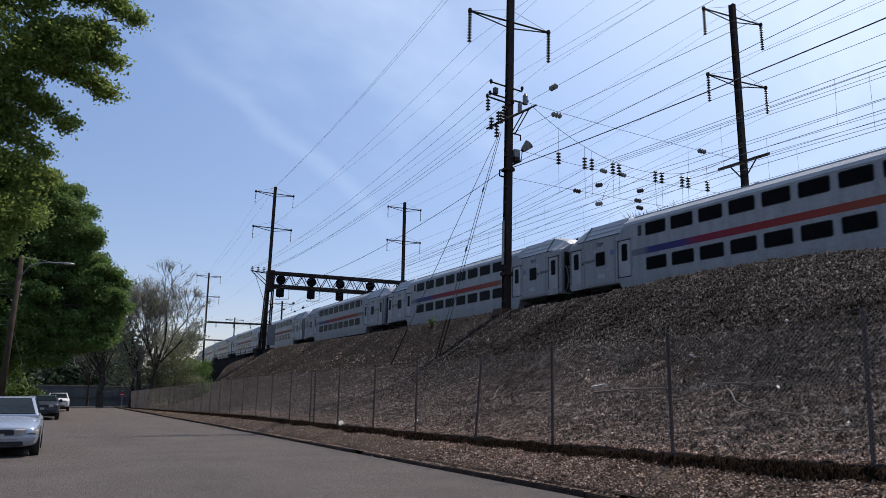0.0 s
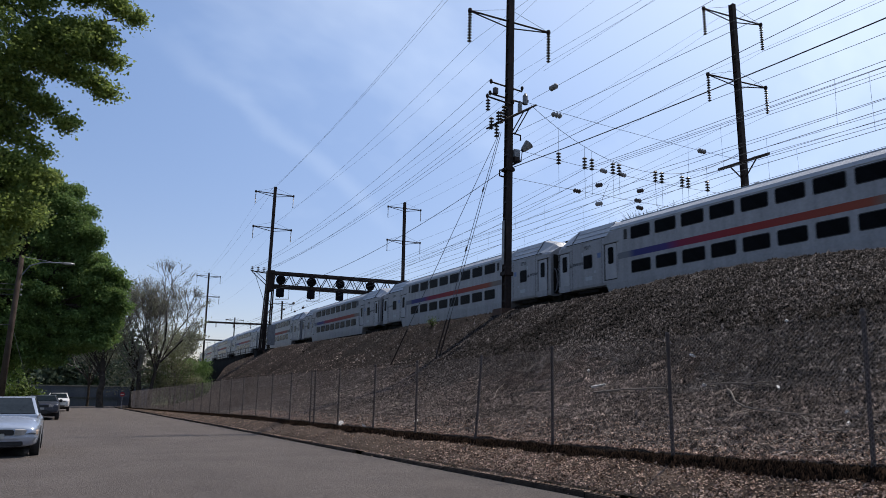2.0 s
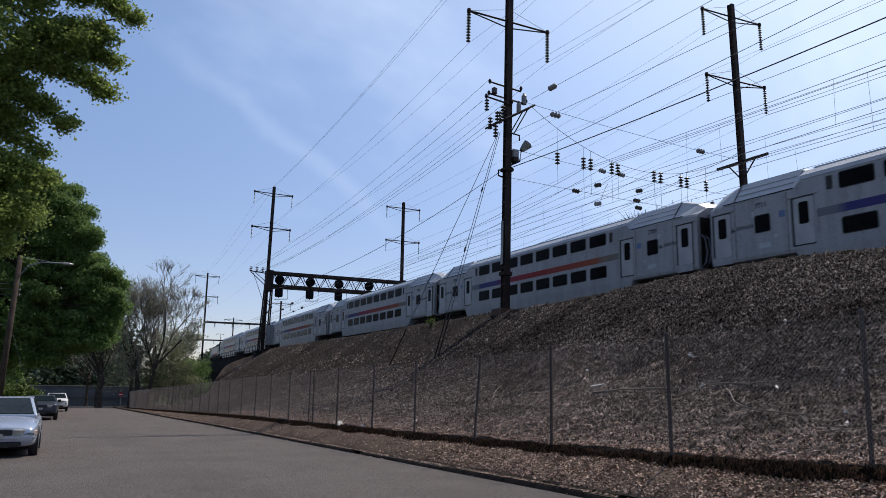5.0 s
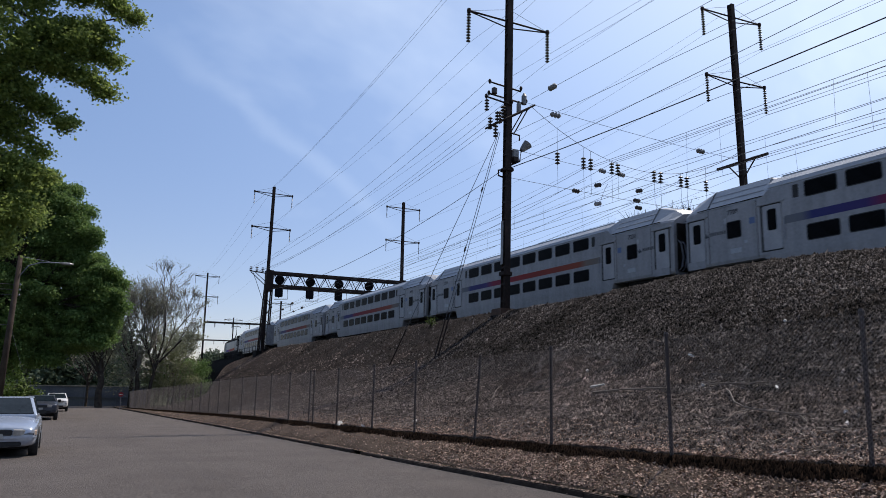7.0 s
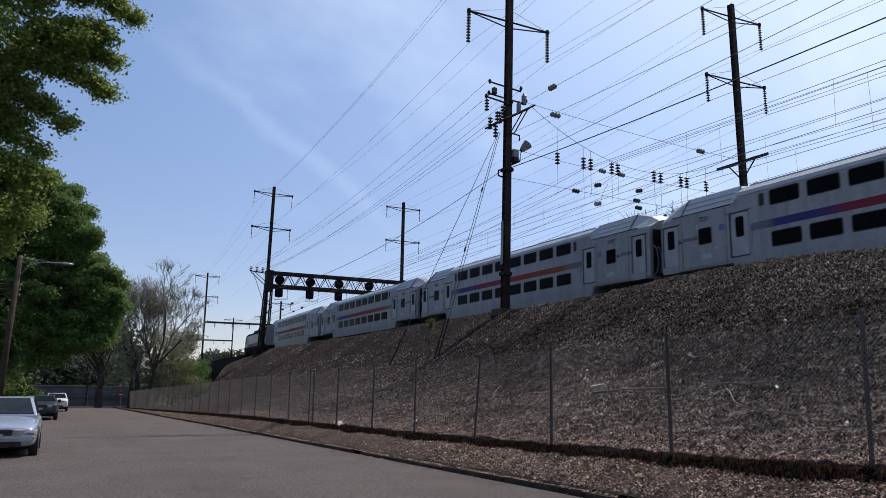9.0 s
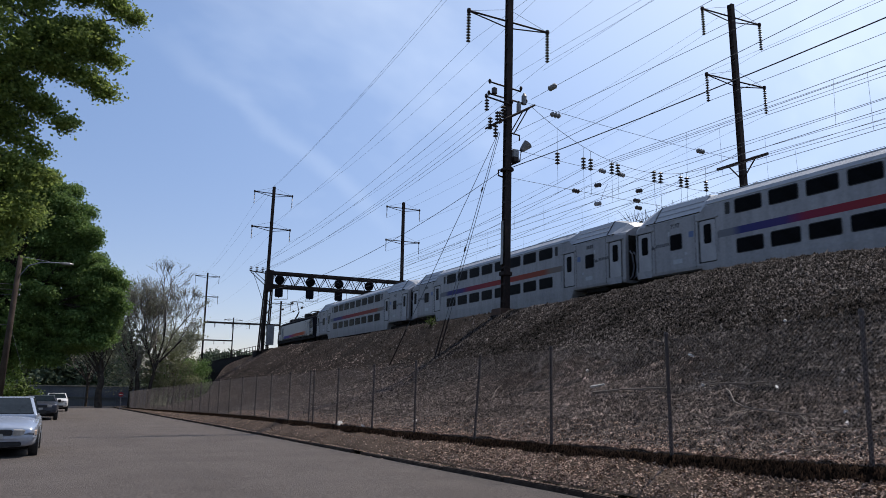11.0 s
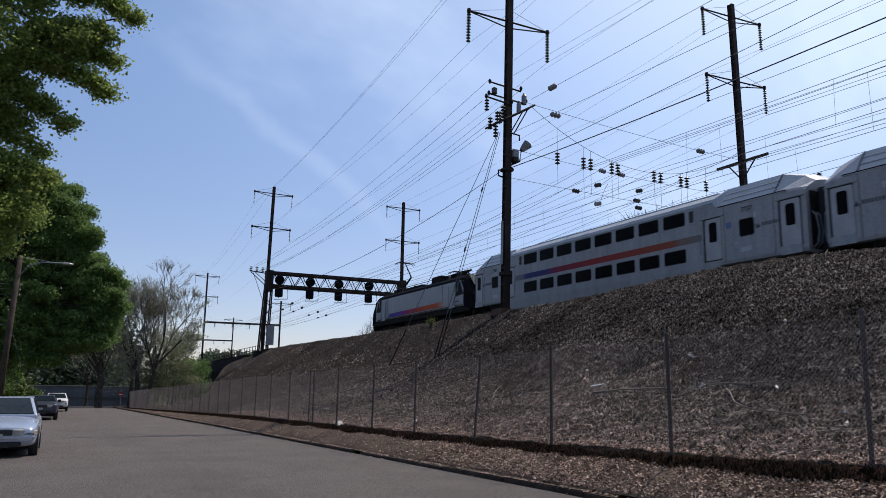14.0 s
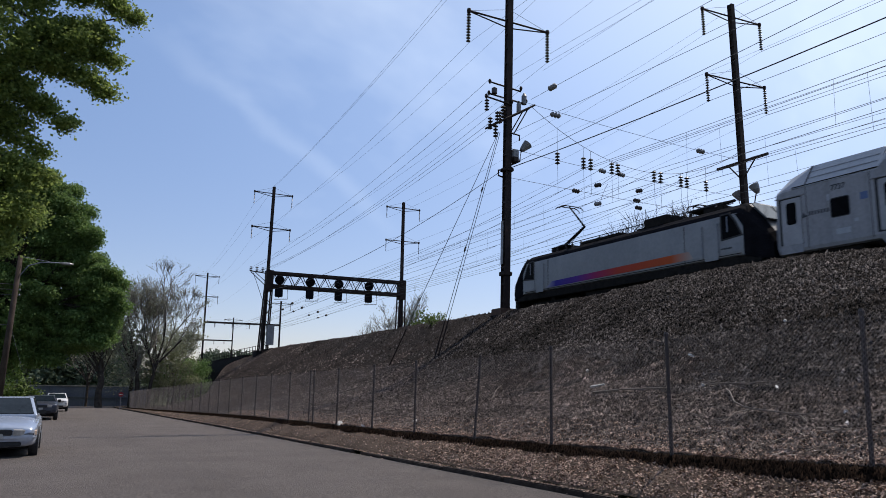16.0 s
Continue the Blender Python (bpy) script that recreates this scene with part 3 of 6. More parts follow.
COACH_L = 25.91
FIRST = 46.16 - COACH_L
coach = build_coach()
coaches = [coach] + [copy_thing(coach, Matrix.Identity(4)) for i in range(7)]
for c, word in ((coaches[0], "7508"), (coaches[2], "7711"), (coaches[1], "7519"), (coaches[3], "7708"), (coaches[4], "7231"), (coaches[5], "7687"), (coaches[7], "7737")):
    me = text_mesh(word, 0.2)
    me.materials.append(M_DECAL)
    for e in (-1, 1):
        o = new("number", me)
        o.parent = c
        o.matrix_basis = Matrix.Translation((-1.531, e * 9.9, 2.98)) @ Matrix(((0, 0, -1, 0), (-1, 0, 0, 0), (0, 1, 0, 0), (0, 0, 0, 1)))

for c in (coaches[6],):
    for e in (-1, 1):
        bm = bmesh.new()
        for i in range(4):
            side_plate(bm, rounded(0.10, 0.18, 0.01, 1), e * 9.9 + (i - 1.5) * 0.14, 3.07, -1.52, -1.531)
        part("number", bm, M_DECAL, c)


# ---------------- locomotive ----------------
def build_loco():
    lo = tagged(new("locomotive"), "silver electric locomotive with black roof and a purple to orange stripe", "locomotive")
    HALF = [(1.36, 1.24), (1.46, 1.28), (1.48, 1.45), (1.48, 2.4), (1.47, 3.02), (1.36, 3.22), (1.0, 3.46), (0.5, 3.56), (0.2, 3.58)]

    def sect(y, top, width, low):
        k = (top - low) / (3.58 - 1.24)
        return [(x * width, y, low + (z - 1.24) * k) for x, z in HALF] + [(-x * width, y, low + (z - 1.24) * k) for x, z in HALF[::-1]]

    cuts = [(-9.42, 1.75, 0.86, 0.95), (-9.25, 2.15, 0.92, 0.95), (-8.75, 2.85, 0.96, 1.0), (-8.15, 3.49, 1.0, 1.2), (-7.9, 3.58, 1.0, 1.24), (-6.4, 3.58, 1.0, 1.24), (-3, 3.58, 1.0, 1.24), (0, 3.58, 1.0, 1.24)]
    cuts += [(-y, a, b, c) for y, a, b, c in cuts[-2::-1]]

    def paint(c):
        if abs(c.y) > 8.06:
            # nose flanks carry on the band; black below 2.3 is shade put into the colour
            return 1 if c.z < 2.3 or abs(c.x) > 0.85 else 0
        return 1 if c.z > 3.04 else 0

    bm = bmesh.new()
    loft(bm, [sect(*c) for c in cuts], pick=paint)
    part("body", bm, (M_LOCO, M_BLACK), lo)
    for sx in (-1, 1):
        # raked band behind the cab windscreen
        for e in (-1, 1):
            bm = bmesh.new()
            cols = []
            for y in (7.45, 7.6, 7.75, 7.9, 8.1, 8.25, 8.35, 8.45, 8.5, 8.56, 8.65, 8.75, 8.9, 9.05, 9.2, 9.3, 9.4):
                top, width, low = [np.interp(y, [-c[0] for c in cuts[7::-1]], [c[j] for c in cuts[7::-1]]) for j in (1, 2, 3)]
                k = (top - low) / (3.58 - 1.24)
                z1 = low + (3.24 - 1.24) * k
                z0 = min(z1 - 0.02, max(np.interp(y, (7.45, 7.75, 8.1, 8.35, 8.5, 8.56), (3.22, 3.0, 2.5, 2.0, 1.5, 1.28)), low + 0.1))
                col = []
                for i in range(7):
                    z = z0 + (z1 - z0) * i / 6
                    x = np.interp(1.24 + (z - low) / k, [h[1] for h in HALF], [h[0] for h in HALF]) * width + 0.008
                    col.append(bm.verts.new((sx * x, e * y, z)))
                cols.append(col)
            for q, w in zip(cols, cols[1:]):
                for i in range(6):
                    bm.faces.new((q[i], w[i], w[i + 1], q[i + 1]))
            part("cab_band", bm, M_BLACK, lo, "black swoosh behind the windscreen")
            bm = bmesh.new()
            side_plate(bm, [(e * 6.98, 3.1), (e * 7.5, 3.1), (e * 7.78, 2.75), (e * 8.15, 2.04), (e * 6.98, 1.96)], 0, 0, sx * 1.44, sx * 1.487)
            w = part("cab_window", bm, M_RUBBER, lo)
            bm = bmesh.new()
            side_plate(bm, [(e * 7.06, 3.03), (e * 7.44, 3.03), (e * 7.7, 2.72), (e * 8.02, 2.11), (e * 7.06, 2.03)], 0, 0, sx * 1.45, sx * 1.493)
            part("pane", bm, M_GLASS, w)
            part("wiper_arm", box(bmesh.new(), min(sx * 1.49, sx * 1.51), max(sx * 1.49, sx * 1.51), e * 7.35 - 0.03, e * 7.35 + 0.03, 2.3, 2.95), M_GALV, w)
            bm = bmesh.new()
            side_plate(bm, rounded(0.76, 1.62, 0.05), e * -6.43, 2.02, sx * 1.46, sx * 1.492)
            part("door", bm, M_LOCO, lo)
            for dy in (-0.46, 0.46):
                tube_bm = tube(bmesh.new(), [(sx * 1.48, e * -6.43 + dy, 1.35), (sx * 1.53, e * -6.43 + dy, 1.4), (sx * 1.53, e * -6.43 + dy, 2.7), (sx * 1.48, e * -6.43 + dy, 2.75)], 0.016, 5)
                part("handrail", tube_bm, M_GALV, lo)
        bm = bmesh.new()
        side_plate(bm, [(-5.15, 1.80), (5.2, 1.70), (5.75, 1.38), (-5.4, 1.44)], 0, 0, sx * 1.46, sx * 1.488)
        part("stripe", bm, M_LSTRIPE, lo, "stripe fading from purple through red to orange")
        bm = bmesh.new()
        for y in (-4.9, 5.6):
            side_plate(bm, rounded(0.02, 1.7, 0.005, 1), y, 2.1, sx * 1.47, sx * 1.487)
        side_plate(bm, rounded(16.0, 0.03, 0.005, 1), 0, 1.33, sx * 1.47, sx * 1.488)
        part("seam", bm, M_UNDER, lo)
        bm = bmesh.new()
        side_plate(bm, [(-0.12, -0.08), (0.02, 0.1), (0.04, -0.02), (0.12, 0.09), (0.08, -0.12)], -6.75, 1.6, sx * 1.48, sx * 1.49)
        for i in range(6):
            side_plate(bm, rounded(0.08, 0.07, 0.01, 1), -7.0 - i * 0.1, 1.62, sx * 1.48, sx * 1.49)
        part("lettering", bm, M_DECAL, lo)
    for e in (-1, 1):
        # windscreen and lights on the raked end
        for name, x0, x1, a, b, mt in (("windscreen", 0.06, 1.1, 0.16, 0.86, M_CGLASS), ("windscreen", -1.1, -0.06, 0.16, 0.86, M_CGLASS)):
            bm = bmesh.new()
            y0, z0, y1, z1 = e * 8.80, 2.84, e * 8.20, 3.47
            p, q = Vector((0, y0, z0)), Vector((0, y1, z1))
            nrm = Vector((0, e * 0.64, 0.77)) * 0.03
            quad = [p.lerp(q, -0.35), p.lerp(q, -0.35), p.lerp(q, b), p.lerp(q, b)]
            ring1 = [quad[0] + Vector((x0, 0, 0)), quad[1] + Vector((x1, 0, 0)), quad[2] + Vector((x1 * 0.93, 0, 0)), quad[3] + Vector((x0, 0, 0))]
            loft(bm, [[v - nrm for v in ring1], [v + nrm for v in ring1]])
            part(name, bm, mt, lo)
        for x in (-0.9, 0.9):
            part("headlight", lathe(bmesh.new(), [(0.12, 0), (0.12, e * 0.06), (0.09, e * 0.07)], (x, e * 9.38, 1.55), 12, "y"), M_CLUTTER, lo)
        part("coupler", box(bmesh.new(), -0.2, 0.2, min(e * 9.2, e * 9.75), max(e * 9.2, e * 9.75), 0.72, 0.98, 0.03), M_UNDER, lo)
        part("pilot", box(bmesh.new(), -1.25, 1.25, min(e * 9.0, e * 9.4), max(e * 9.0, e * 9.4), 0.25, 0.98, 0.05), M_UNDER, lo)
        bogie(lo, e * 5.6, 2.8, 0.55)
    bm = bmesh.new()
    box(bm, -1.40, 1.40, -8.9, 8.9, 0.85, 1.26, 0.03)
    box(bm, -1.2, 1.2, -2.6, 2.6, 0.35, 0.9, 0.05)
    part("underframe", bm, M_UNDER, lo)
    # roof equipment
    for y0, y1, h, w in ((-3.1, -1.5, 0.42, 0.75), (-6.4, -5.2, 0.2, 0.6), (0.2, 3.4, 0.12, 0.8), (5.9, 6.6, 0.25, 0.5), (-1.4, -0.6, 0.15, 0.4)):
        part("roof_box", box(bmesh.new(), -w, w, y0, y1, 3.52, 3.58 + h, 0.04), M_UNDER, lo)
    for y in (-5.9, -4.4, -4.0, 2.2, 3.8, 4.6, 6.0):
        part("roof_insulator", lathe(bmesh.new(), [(0.07, 3.52)] + [(0.09 if i % 2 else 0.06, 3.56 + 0.04 * i) for i in range(7)] + [(0.03, 3.86)], (-0.5, y, 0), 8), M_INSUL, lo)
    part("roof_conductor", tube(bmesh.new(), [(-0.5, -5.9, 3.9), (-0.5, 0, 3.88), (-0.5, 6.0, 3.9)], 0.025, 5), M_WIRE, lo)

    def pantograph(y, up, name):
        pan = part(name, box(bmesh.new(), -0.55, 0.55, y - 0.75, y + 0.75, 3.80, 3.87, 0.02), M_UNDER, lo, "raised single-arm pantograph" if up else "folded pantograph")
        for x in (-0.5, 0.5):
            for yy in (-0.65, 0.65):
                part("roof_insulator", lathe(bmesh.new(), [(0.05, 3.5)] + [(0.085 if i % 2 else 0.055, 3.54 + 0.035 * i) for i in range(7)] + [(0.04, 3.81)], (x, y + yy, 0), 8), M_INSUL, pan)
        knee = Vector((0, y - 1.75 if up else y - 1.5, 4.78 if up else 4.02))
        head = Vector((0, y - 0.35 if up else y + 0.3, 6.18 if up else 4.10))
        part("lower_arm", tube(bmesh.new(), [(0, y + 0.35, 3.9), knee], [0.09, 0.07], 7), M_UNDER, pan)
        bm = bmesh.new()
        tube(bm, [knee + Vector((0, 0.03, 0)), head], [0.055, 0.04], 6)
        tube(bm, [(0.12, y + 0.15, 3.9), knee + Vector((0.05, 0.15, -0.1))], 0.018, 5)
        part("upper_arm", bm, M_UNDER, pan)
        bm = bmesh.new()
        for k in (-0.19, 0.19):
            tube(bm, [head + Vector((x, k, -z)) for x, z in ((-0.86, 0.2), (-0.72, 0.06), (-0.5, 0), (0.5, 0), (0.72, 0.06), (0.86, 0.2))], 0.03, 5)
        for x in (-0.4, 0.4):
            tube(bm, [head + Vector((x, -0.2, 0)), head + Vector((x, 0.2, 0))], 0.015, 5)
        part("collector_head", bm, M_UNDER, pan)

    pantograph(5.85, True, "pantograph")
    pantograph(-5.0, False, "pantograph")
    return lo


loco = build_loco()
LOCO_0 = FIRST + 7 * COACH_L + COACH_L / 2 + 9.38


def motions():
    """The train runs by, slowing a little."""
    times = [i * 0.5 for i in range(33)]
    for i, c in enumerate(coaches):
        walk(c, [(t, on_track(FIRST + i * COACH_L - travel(t))) for t in times])
    walk(loco, [(t, on_track(LOCO_0 - travel(t))) for t in times])


# ---------------- fence ----------------
def build_fence():
    fe = tagged(new("fence"), "chain-link fence on grey steel posts at the foot of the bank", "fence")
    first = None
    ys = [2.6, 5.78, 9.03, 12.21, 15.22, 18.35, 21.28, 24.39, 26.9, 27.4, 30.02, 32.85, 35.53, 38.26]
    while ys[-1] < 91:
        ys.append(ys[-1] + 2.8)
    for i, y in enumerate(ys):
        lean = {1: 2.0, 2: -1.6, 3: -0.4, 4: 4.5}.get(i, random.uniform(-0.7, 0.7))
        m = pose(fence_x(y), y, fence_z(y) - 0.30, random.uniform(-1, 1), lean, 0)
        if first is None:
            bm = bmesh.new()
            tube(bm, [(0, 0, -0.2), (0, 0, 2.13)], 0.030, 8)
            lathe(bm, [(0.04, 2.11), (0.04, 2.15), (0.025, 2.18)], n=8)
            first = part("post", bm, M_POST, fe)
            first.matrix_basis = m
        else:
            again(first, m)
    verts, faces = [], []

    def strand(a, b, r):
        i = len(verts)
        for p in (a, b):
            for dx, dz in ((0, r), (-r, -r * 0.7), (r, -r * 0.7)):
                verts.append((p[0] + dx, p[1], p[2] + dz))
        for k in range(3):
            faces.append((i + k, i + (k + 1) % 3, i + 3 + (k + 1) % 3, i + 3 + k))

    y = 0.5
    while y < 92:
        for d in (1.76, -1.76):
            a, b = y, y + d
            strand((fence_x(a) - 0.045, a, fence_z(a) + 0.02), (fence_x(b) - 0.045, b, fence_z(b) + 1.80), 0.0016)
        y += 0.065
    me = bpy.data.meshes.new("chain_link")
    me.from_pydata(verts, [], faces)
    me.materials.append(M_MESH)
    o = tagged(new("chain_link", me), "woven wire mesh", kind="stuff")
    o.parent = fe


build_fence()
# ---------------- masts and overhead line ----------------
STATIONS = (-21.3, 34.1, 89.5, 152.75)
NEAR_N, FAR_N = -4.75, 13.6


def insulator(bm, top, length, discs, r=0.13, core=0.03):
    prof = [(core, 0.0)]
    for i in range(discs):
        z = -length * (i + 0.5) / discs
        h = length / discs
        prof += [(core, z + h * 0.4), (r * 0.6, z + h * 0.22), (r, z - h * 0.05), (r * 0.9, z - h * 0.16), (core, z - h * 0.2)]
    prof.append((core, -length))
    return lathe(bm, prof[::-1], top, 8)


def mast(s, n, z0, z1, arms, width=0.31, half=2.7, drop=1.75, discs=10, label="tall dark steel line mast with crossarms", post=False, lean=0.0):
    """An H-section mast; arms at given heights carry an insulator at each tip."""
    ma = tagged(new("line_mast"), label, "mast", "masts of the overhead line")
    ma.matrix_basis = on_track(s, n, z0) @ Matrix.Rotation(radians(lean), 4, "Y") @ Matrix.Translation((0, 0, -z0))
    bm = bmesh.new()
    w = width / 2
    for k in (-1, 1):
        loft(bm, [[(x * f, k * w * f + y, z) for x, y in ((-w, -0.018), (w, -0.018), (w, 0.018), (-w, 0.018))] for f, z in ((1.0, z0), (0.88, z1))])
    loft(bm, [[(x, y * f, z) for x, y in ((-0.09, -w), (0.09, -w), (0.09, w), (-0.09, w))] for f, z in ((0.96, z0), (0.84, z1))])
    for i in range(int((z1 - z0) / 0.9)):
        box(bm, -w * 0.93, w * 0.93, -w * 0.97, w * 0.97, z0 + 0.5 + i * 0.9, z0 + 0.6 + i * 0.9)
    part("column", bm, M_STEEL, ma)
    bm = bmesh.new()
    box(bm, -0.55, 0.55, -0.55, 0.55, z0 - 0.7, z0 + 0.12, 0.05)
    part("footing", bm, M_RUST, ma, "stained concrete footing")
    tips = []
    for z in arms:
        bm = bmesh.new()
        tube(bm, [(-half, 0, z), (half, 0, z)], 0.055, 6)
        for k in (-1, 1):
            tube(bm, [(k * half, 0, z - 0.03), (k * 0.2, 0, z - 0.38)], 0.04, 5)
            tube(bm, [(k * half, 0, z), (k * 0.1, 0, z + 0.72 if z + 0.72 < z1 else z1)], 0.013, 4)
            lathe(bm, [(0.10, z - 0.14), (0.13, z), (0.10, z + 0.12)], (k * half, 0, 0), 8)
        part("crossarm", bm, M_STEEL, ma)
        for k in (-1, 1):
            bm = bmesh.new()
            insulator(bm, (k * half, 0, z - 0.15), drop, discs, 0.13 if not post else 0.075)
            part("insulator", bm, M_INSUL, ma)
            tips.append((s, n + k * half + radians(lean) * (z - drop - z0), z - 0.18 - drop))
    return ma, tips


def wire(a, b, sag=0.6, r=0.013, label="thin overhead line wire", name="overhead_wire", segs=16):
    a, b = Vector(a), Vector(b)
    pts = [a.lerp(b, i / segs) - Vector((0, 0, 4 * sag * (i / segs) * (1 - i / segs))) for i in range(segs + 1)]
    return tagged(part(name, tube(bmesh.new(), pts, r, 4), M_WIRE), label, "wire", "overhead wires")


def bobbin(at, d, r=0.13, length=0.5, m=None, label="strain insulator in an overhead wire"):
    """A strain insulator along a wire."""
    at, d = Vector(at), Vector(d).normalized()
    bm = bmesh.new()
    lathe(bm, [(0.03, -length / 2)] + [(r if i % 2 else r * 0.55, -length / 2 + length * (i + 0.5) / 7) for i in range(7)] + [(0.03, length / 2)], n=8)
    bmesh.ops.transform(bm, verts=bm.verts, matrix=Matrix.Translation(at) @ d.to_track_quat("Z", "Y").to_matrix().to_4x4())
    return tagged(part("strain_insulator", bm, m or M_INSUL), label, "insulator", "strain insulators")


main_mast, tips_a = mast(34.1, NEAR_N + 0.04, 5.5, 27.7, (26.8, 22.1), 0.36, 2.62, lean=0.85)
_, tips_b = mast(34.1, 13.9, 5.2, 27.7, (26.8, 22.15), 0.36, lean=-1.35)
_, tips_c = mast(89.5, NEAR_N - 0.35, 5.2, 25.25, (24.4, 20.1), 0.36, 2.3, 1.35, 8, post=True, label="steel mast carrying one end of the signal bridge", lean=1.0)
_, tips_d = mast(89.5, 12.3, 5.3, 25.3, (24.5, 20.1), 0.36, 2.3, 1.35, 8, post=True, label="steel mast carrying one end of the signal bridge")
_, tips_e = mast(152.75, NEAR_N, 4.9, 22.85, (22.2, 18.2), 0.32, 2.2, 1.3, 6, post=True)
_, tips_f = mast(152.75, 9.9, 4.9, 18.1, (17.6,), 0.32, 2.0, 1.3, 6, post=True)
_, tips_g = mast(-21.3, NEAR_N, 5.55, 27.7, (26.8, 22.1), 0.34)
_, tips_h = mast(-21.3, 13.85, 5.2, 27.7, (26.8, 22.15), 0.34)
mast(205.0, 6.6, 4.5, 18.6, (18.0,), 0.3, 2.2, 1.3, 6, post=True)
mast(205.0, -4.75, 4.5, 15.5, (), 0.3)
for p, q, sag, thick in ((tips_g, tips_a, 0.4, 0.009), (tips_h, tips_b, 0.35, 0.018), (tips_a, tips_c, 0.9, 0.009), (tips_b, tips_d, 0.9, 0.010), (tips_c, tips_e, 0.9, 0.006)):
    for u, v in zip(p, q):
        wire(along(u[0], u[1], u[2]), along(v[0], v[1], v[2]), sag, thick)
# earth wires over the mast tops
for n, z in ((NEAR_N, 27.7), (13.85, 27.7)):
    wire(along(-21.3, n, z), along(34.1, n, z), 0.6, 0.010)
wire(along(34.1, NEAR_N, 27.7), along(89.5, NEAR_N, 25.25), 0.6, 0.010)
wire(along(34.1, 13.85, 27.7), along(89.5, 12.3, 25.3), 0.6, 0.010)
wire(along(89.5, NEAR_N, 25.25), along(152.75, NEAR_N, 22.85), 0.6, 0.010)

# fittings on the main mast
def fittings():
    for y, z, x0, x1 in ((0.25, 18.25, -1.05, 1.0), (0.25, 17.55, -1.1, 1.35), (-0.25, 17.1, -1.55, 0.1)):
        bm = bmesh.new()
        tube(bm, [(x0, y, z + 0.08), (x1, y, z - 0.08)], 0.05, 6)
        for x in (x0, x1):
            lathe(bm, [(0.03, z - 0.05), (0.09, z + 0.08), (0.09, z + 0.16), (0.04, z + 0.24)], (x, y, 0), 8)
        part("side_arm", bm, M_STEEL, main_mast)
    bm = bmesh.new()
    for k in (-0.3, 0.3):
        tube(bm, [(-1.25, k, 15.55), (1.6, k, 17.3)], 0.055, 6)
        tube(bm, [(0.2, k, 15.3), (1.15, k, 17.0)], 0.035, 5)
    for x in (-1.2, -0.6, 0.9, 1.55):
        z = 15.55 + (x + 1.25) * 0.614
        tube(bm, [(x, -0.32, z), (x, 0.32, z)], 0.04, 5)
    part("lattice_arm", bm, M_STEEL, main_mast)
    for x, y, z in ((-0.85, -0.3, 16.45), (-0.5, -0.3, 16.85), (-0.35, 0.3, 16.75), (-0.95, 0.3, 16.3), (-0.6, 0.3, 15.9)):
        bm = bmesh.new()
        insulator(bm, (x, y, z), 0.75, 4, 0.15)
        part("insulator", bm, M_INSUL, main_mast)
    bm = bmesh.new()
    insulator(bm, (-1.5, -0.25, 17.05), 0.7, 4, 0.14)
    part("insulator", bm, M_INSUL, main_mast)
    for x, z, r in ((0.9, 17.2, 0.13), (1.25, 17.75, 0.15)):
        part("surge_arrester", lathe(bmesh.new(), [(0.06, -0.32), (r, -0.28), (r, 0.22), (r * 0.7, 0.28), (0.04, 0.4)], (x, 0.3, z), 10), M_GREYINS, main_mast, "grey cylinder")
    part("transformer", lathe(bmesh.new(), [(0.08, -0.2), (0.16, -0.16), (0.16, 0.14), (0.08, 0.2)], (-0.75, 0.25, 17.85), 10), M_INSUL, main_mast)
    # floodlight on a bracket
    bm = bmesh.new()
    tube(bm, [(0.2, -0.1, 13.6), (0.75, -0.1, 13.9), (0.85, -0.1, 14.6)], 0.05, 6)
    box(bm, 0.2, 0.6, -0.3, 0.1, 13.75, 14.1, 0.05)
    fl = part("floodlight", bm, M_STEEL, main_mast)
    bm = bmesh.new()
    lathe(bm, [(0.09, -0.3), (0.16, -0.18), (0.25, 0.15), (0.28, 0.3), (0.26, 0.31)], n=14)
    bmesh.ops.transform(bm, verts=bm.verts, matrix=pose(1.05, -0.1, 14.75, 15, 40, 0))
    part("reflector", bm, M_GREYINS, fl, "grey bell-shaped reflector")
    part("junction_box", box(bmesh.new(), 0.22, 0.6, -0.28, 0.12, 14.0, 14.5, 0.04), M_GREYINS, main_mast)
    part("clamp", box(bmesh.new(), -0.28, 0.28, -0.28, 0.28, 13.2, 13.4, 0.03), M_STEEL, main_mast)
    part("clamp", box(bmesh.new(), -0.27, 0.27, -0.27, 0.27, 7.4, 7.62, 0.03), M_STEEL, main_mast)
    part("cable_hook", tube(bmesh.new(), [(-0.2, 0, 13.3), (-0.55, 0, 13.2), (-0.55, 0, 12.9), (-0.2, 0, 12.85)], 0.05, 6), M_STEEL, main_mast)
    part("cable_hook", tube(bmesh.new(), [(0.1, -0.2, 15.4), (0.65, -0.2, 15.35), (0.65, -0.2, 15.05)], 0.045, 6), M_STEEL, main_mast)
    bm = bmesh.new()
    box(bm, -0.27, -0.24, -0.12, 0.12, 8.0, 10.4, 0.01)
    part("marker_board", bm, M_GREYINS, main_mast, "pale narrow marker board")


fittings()
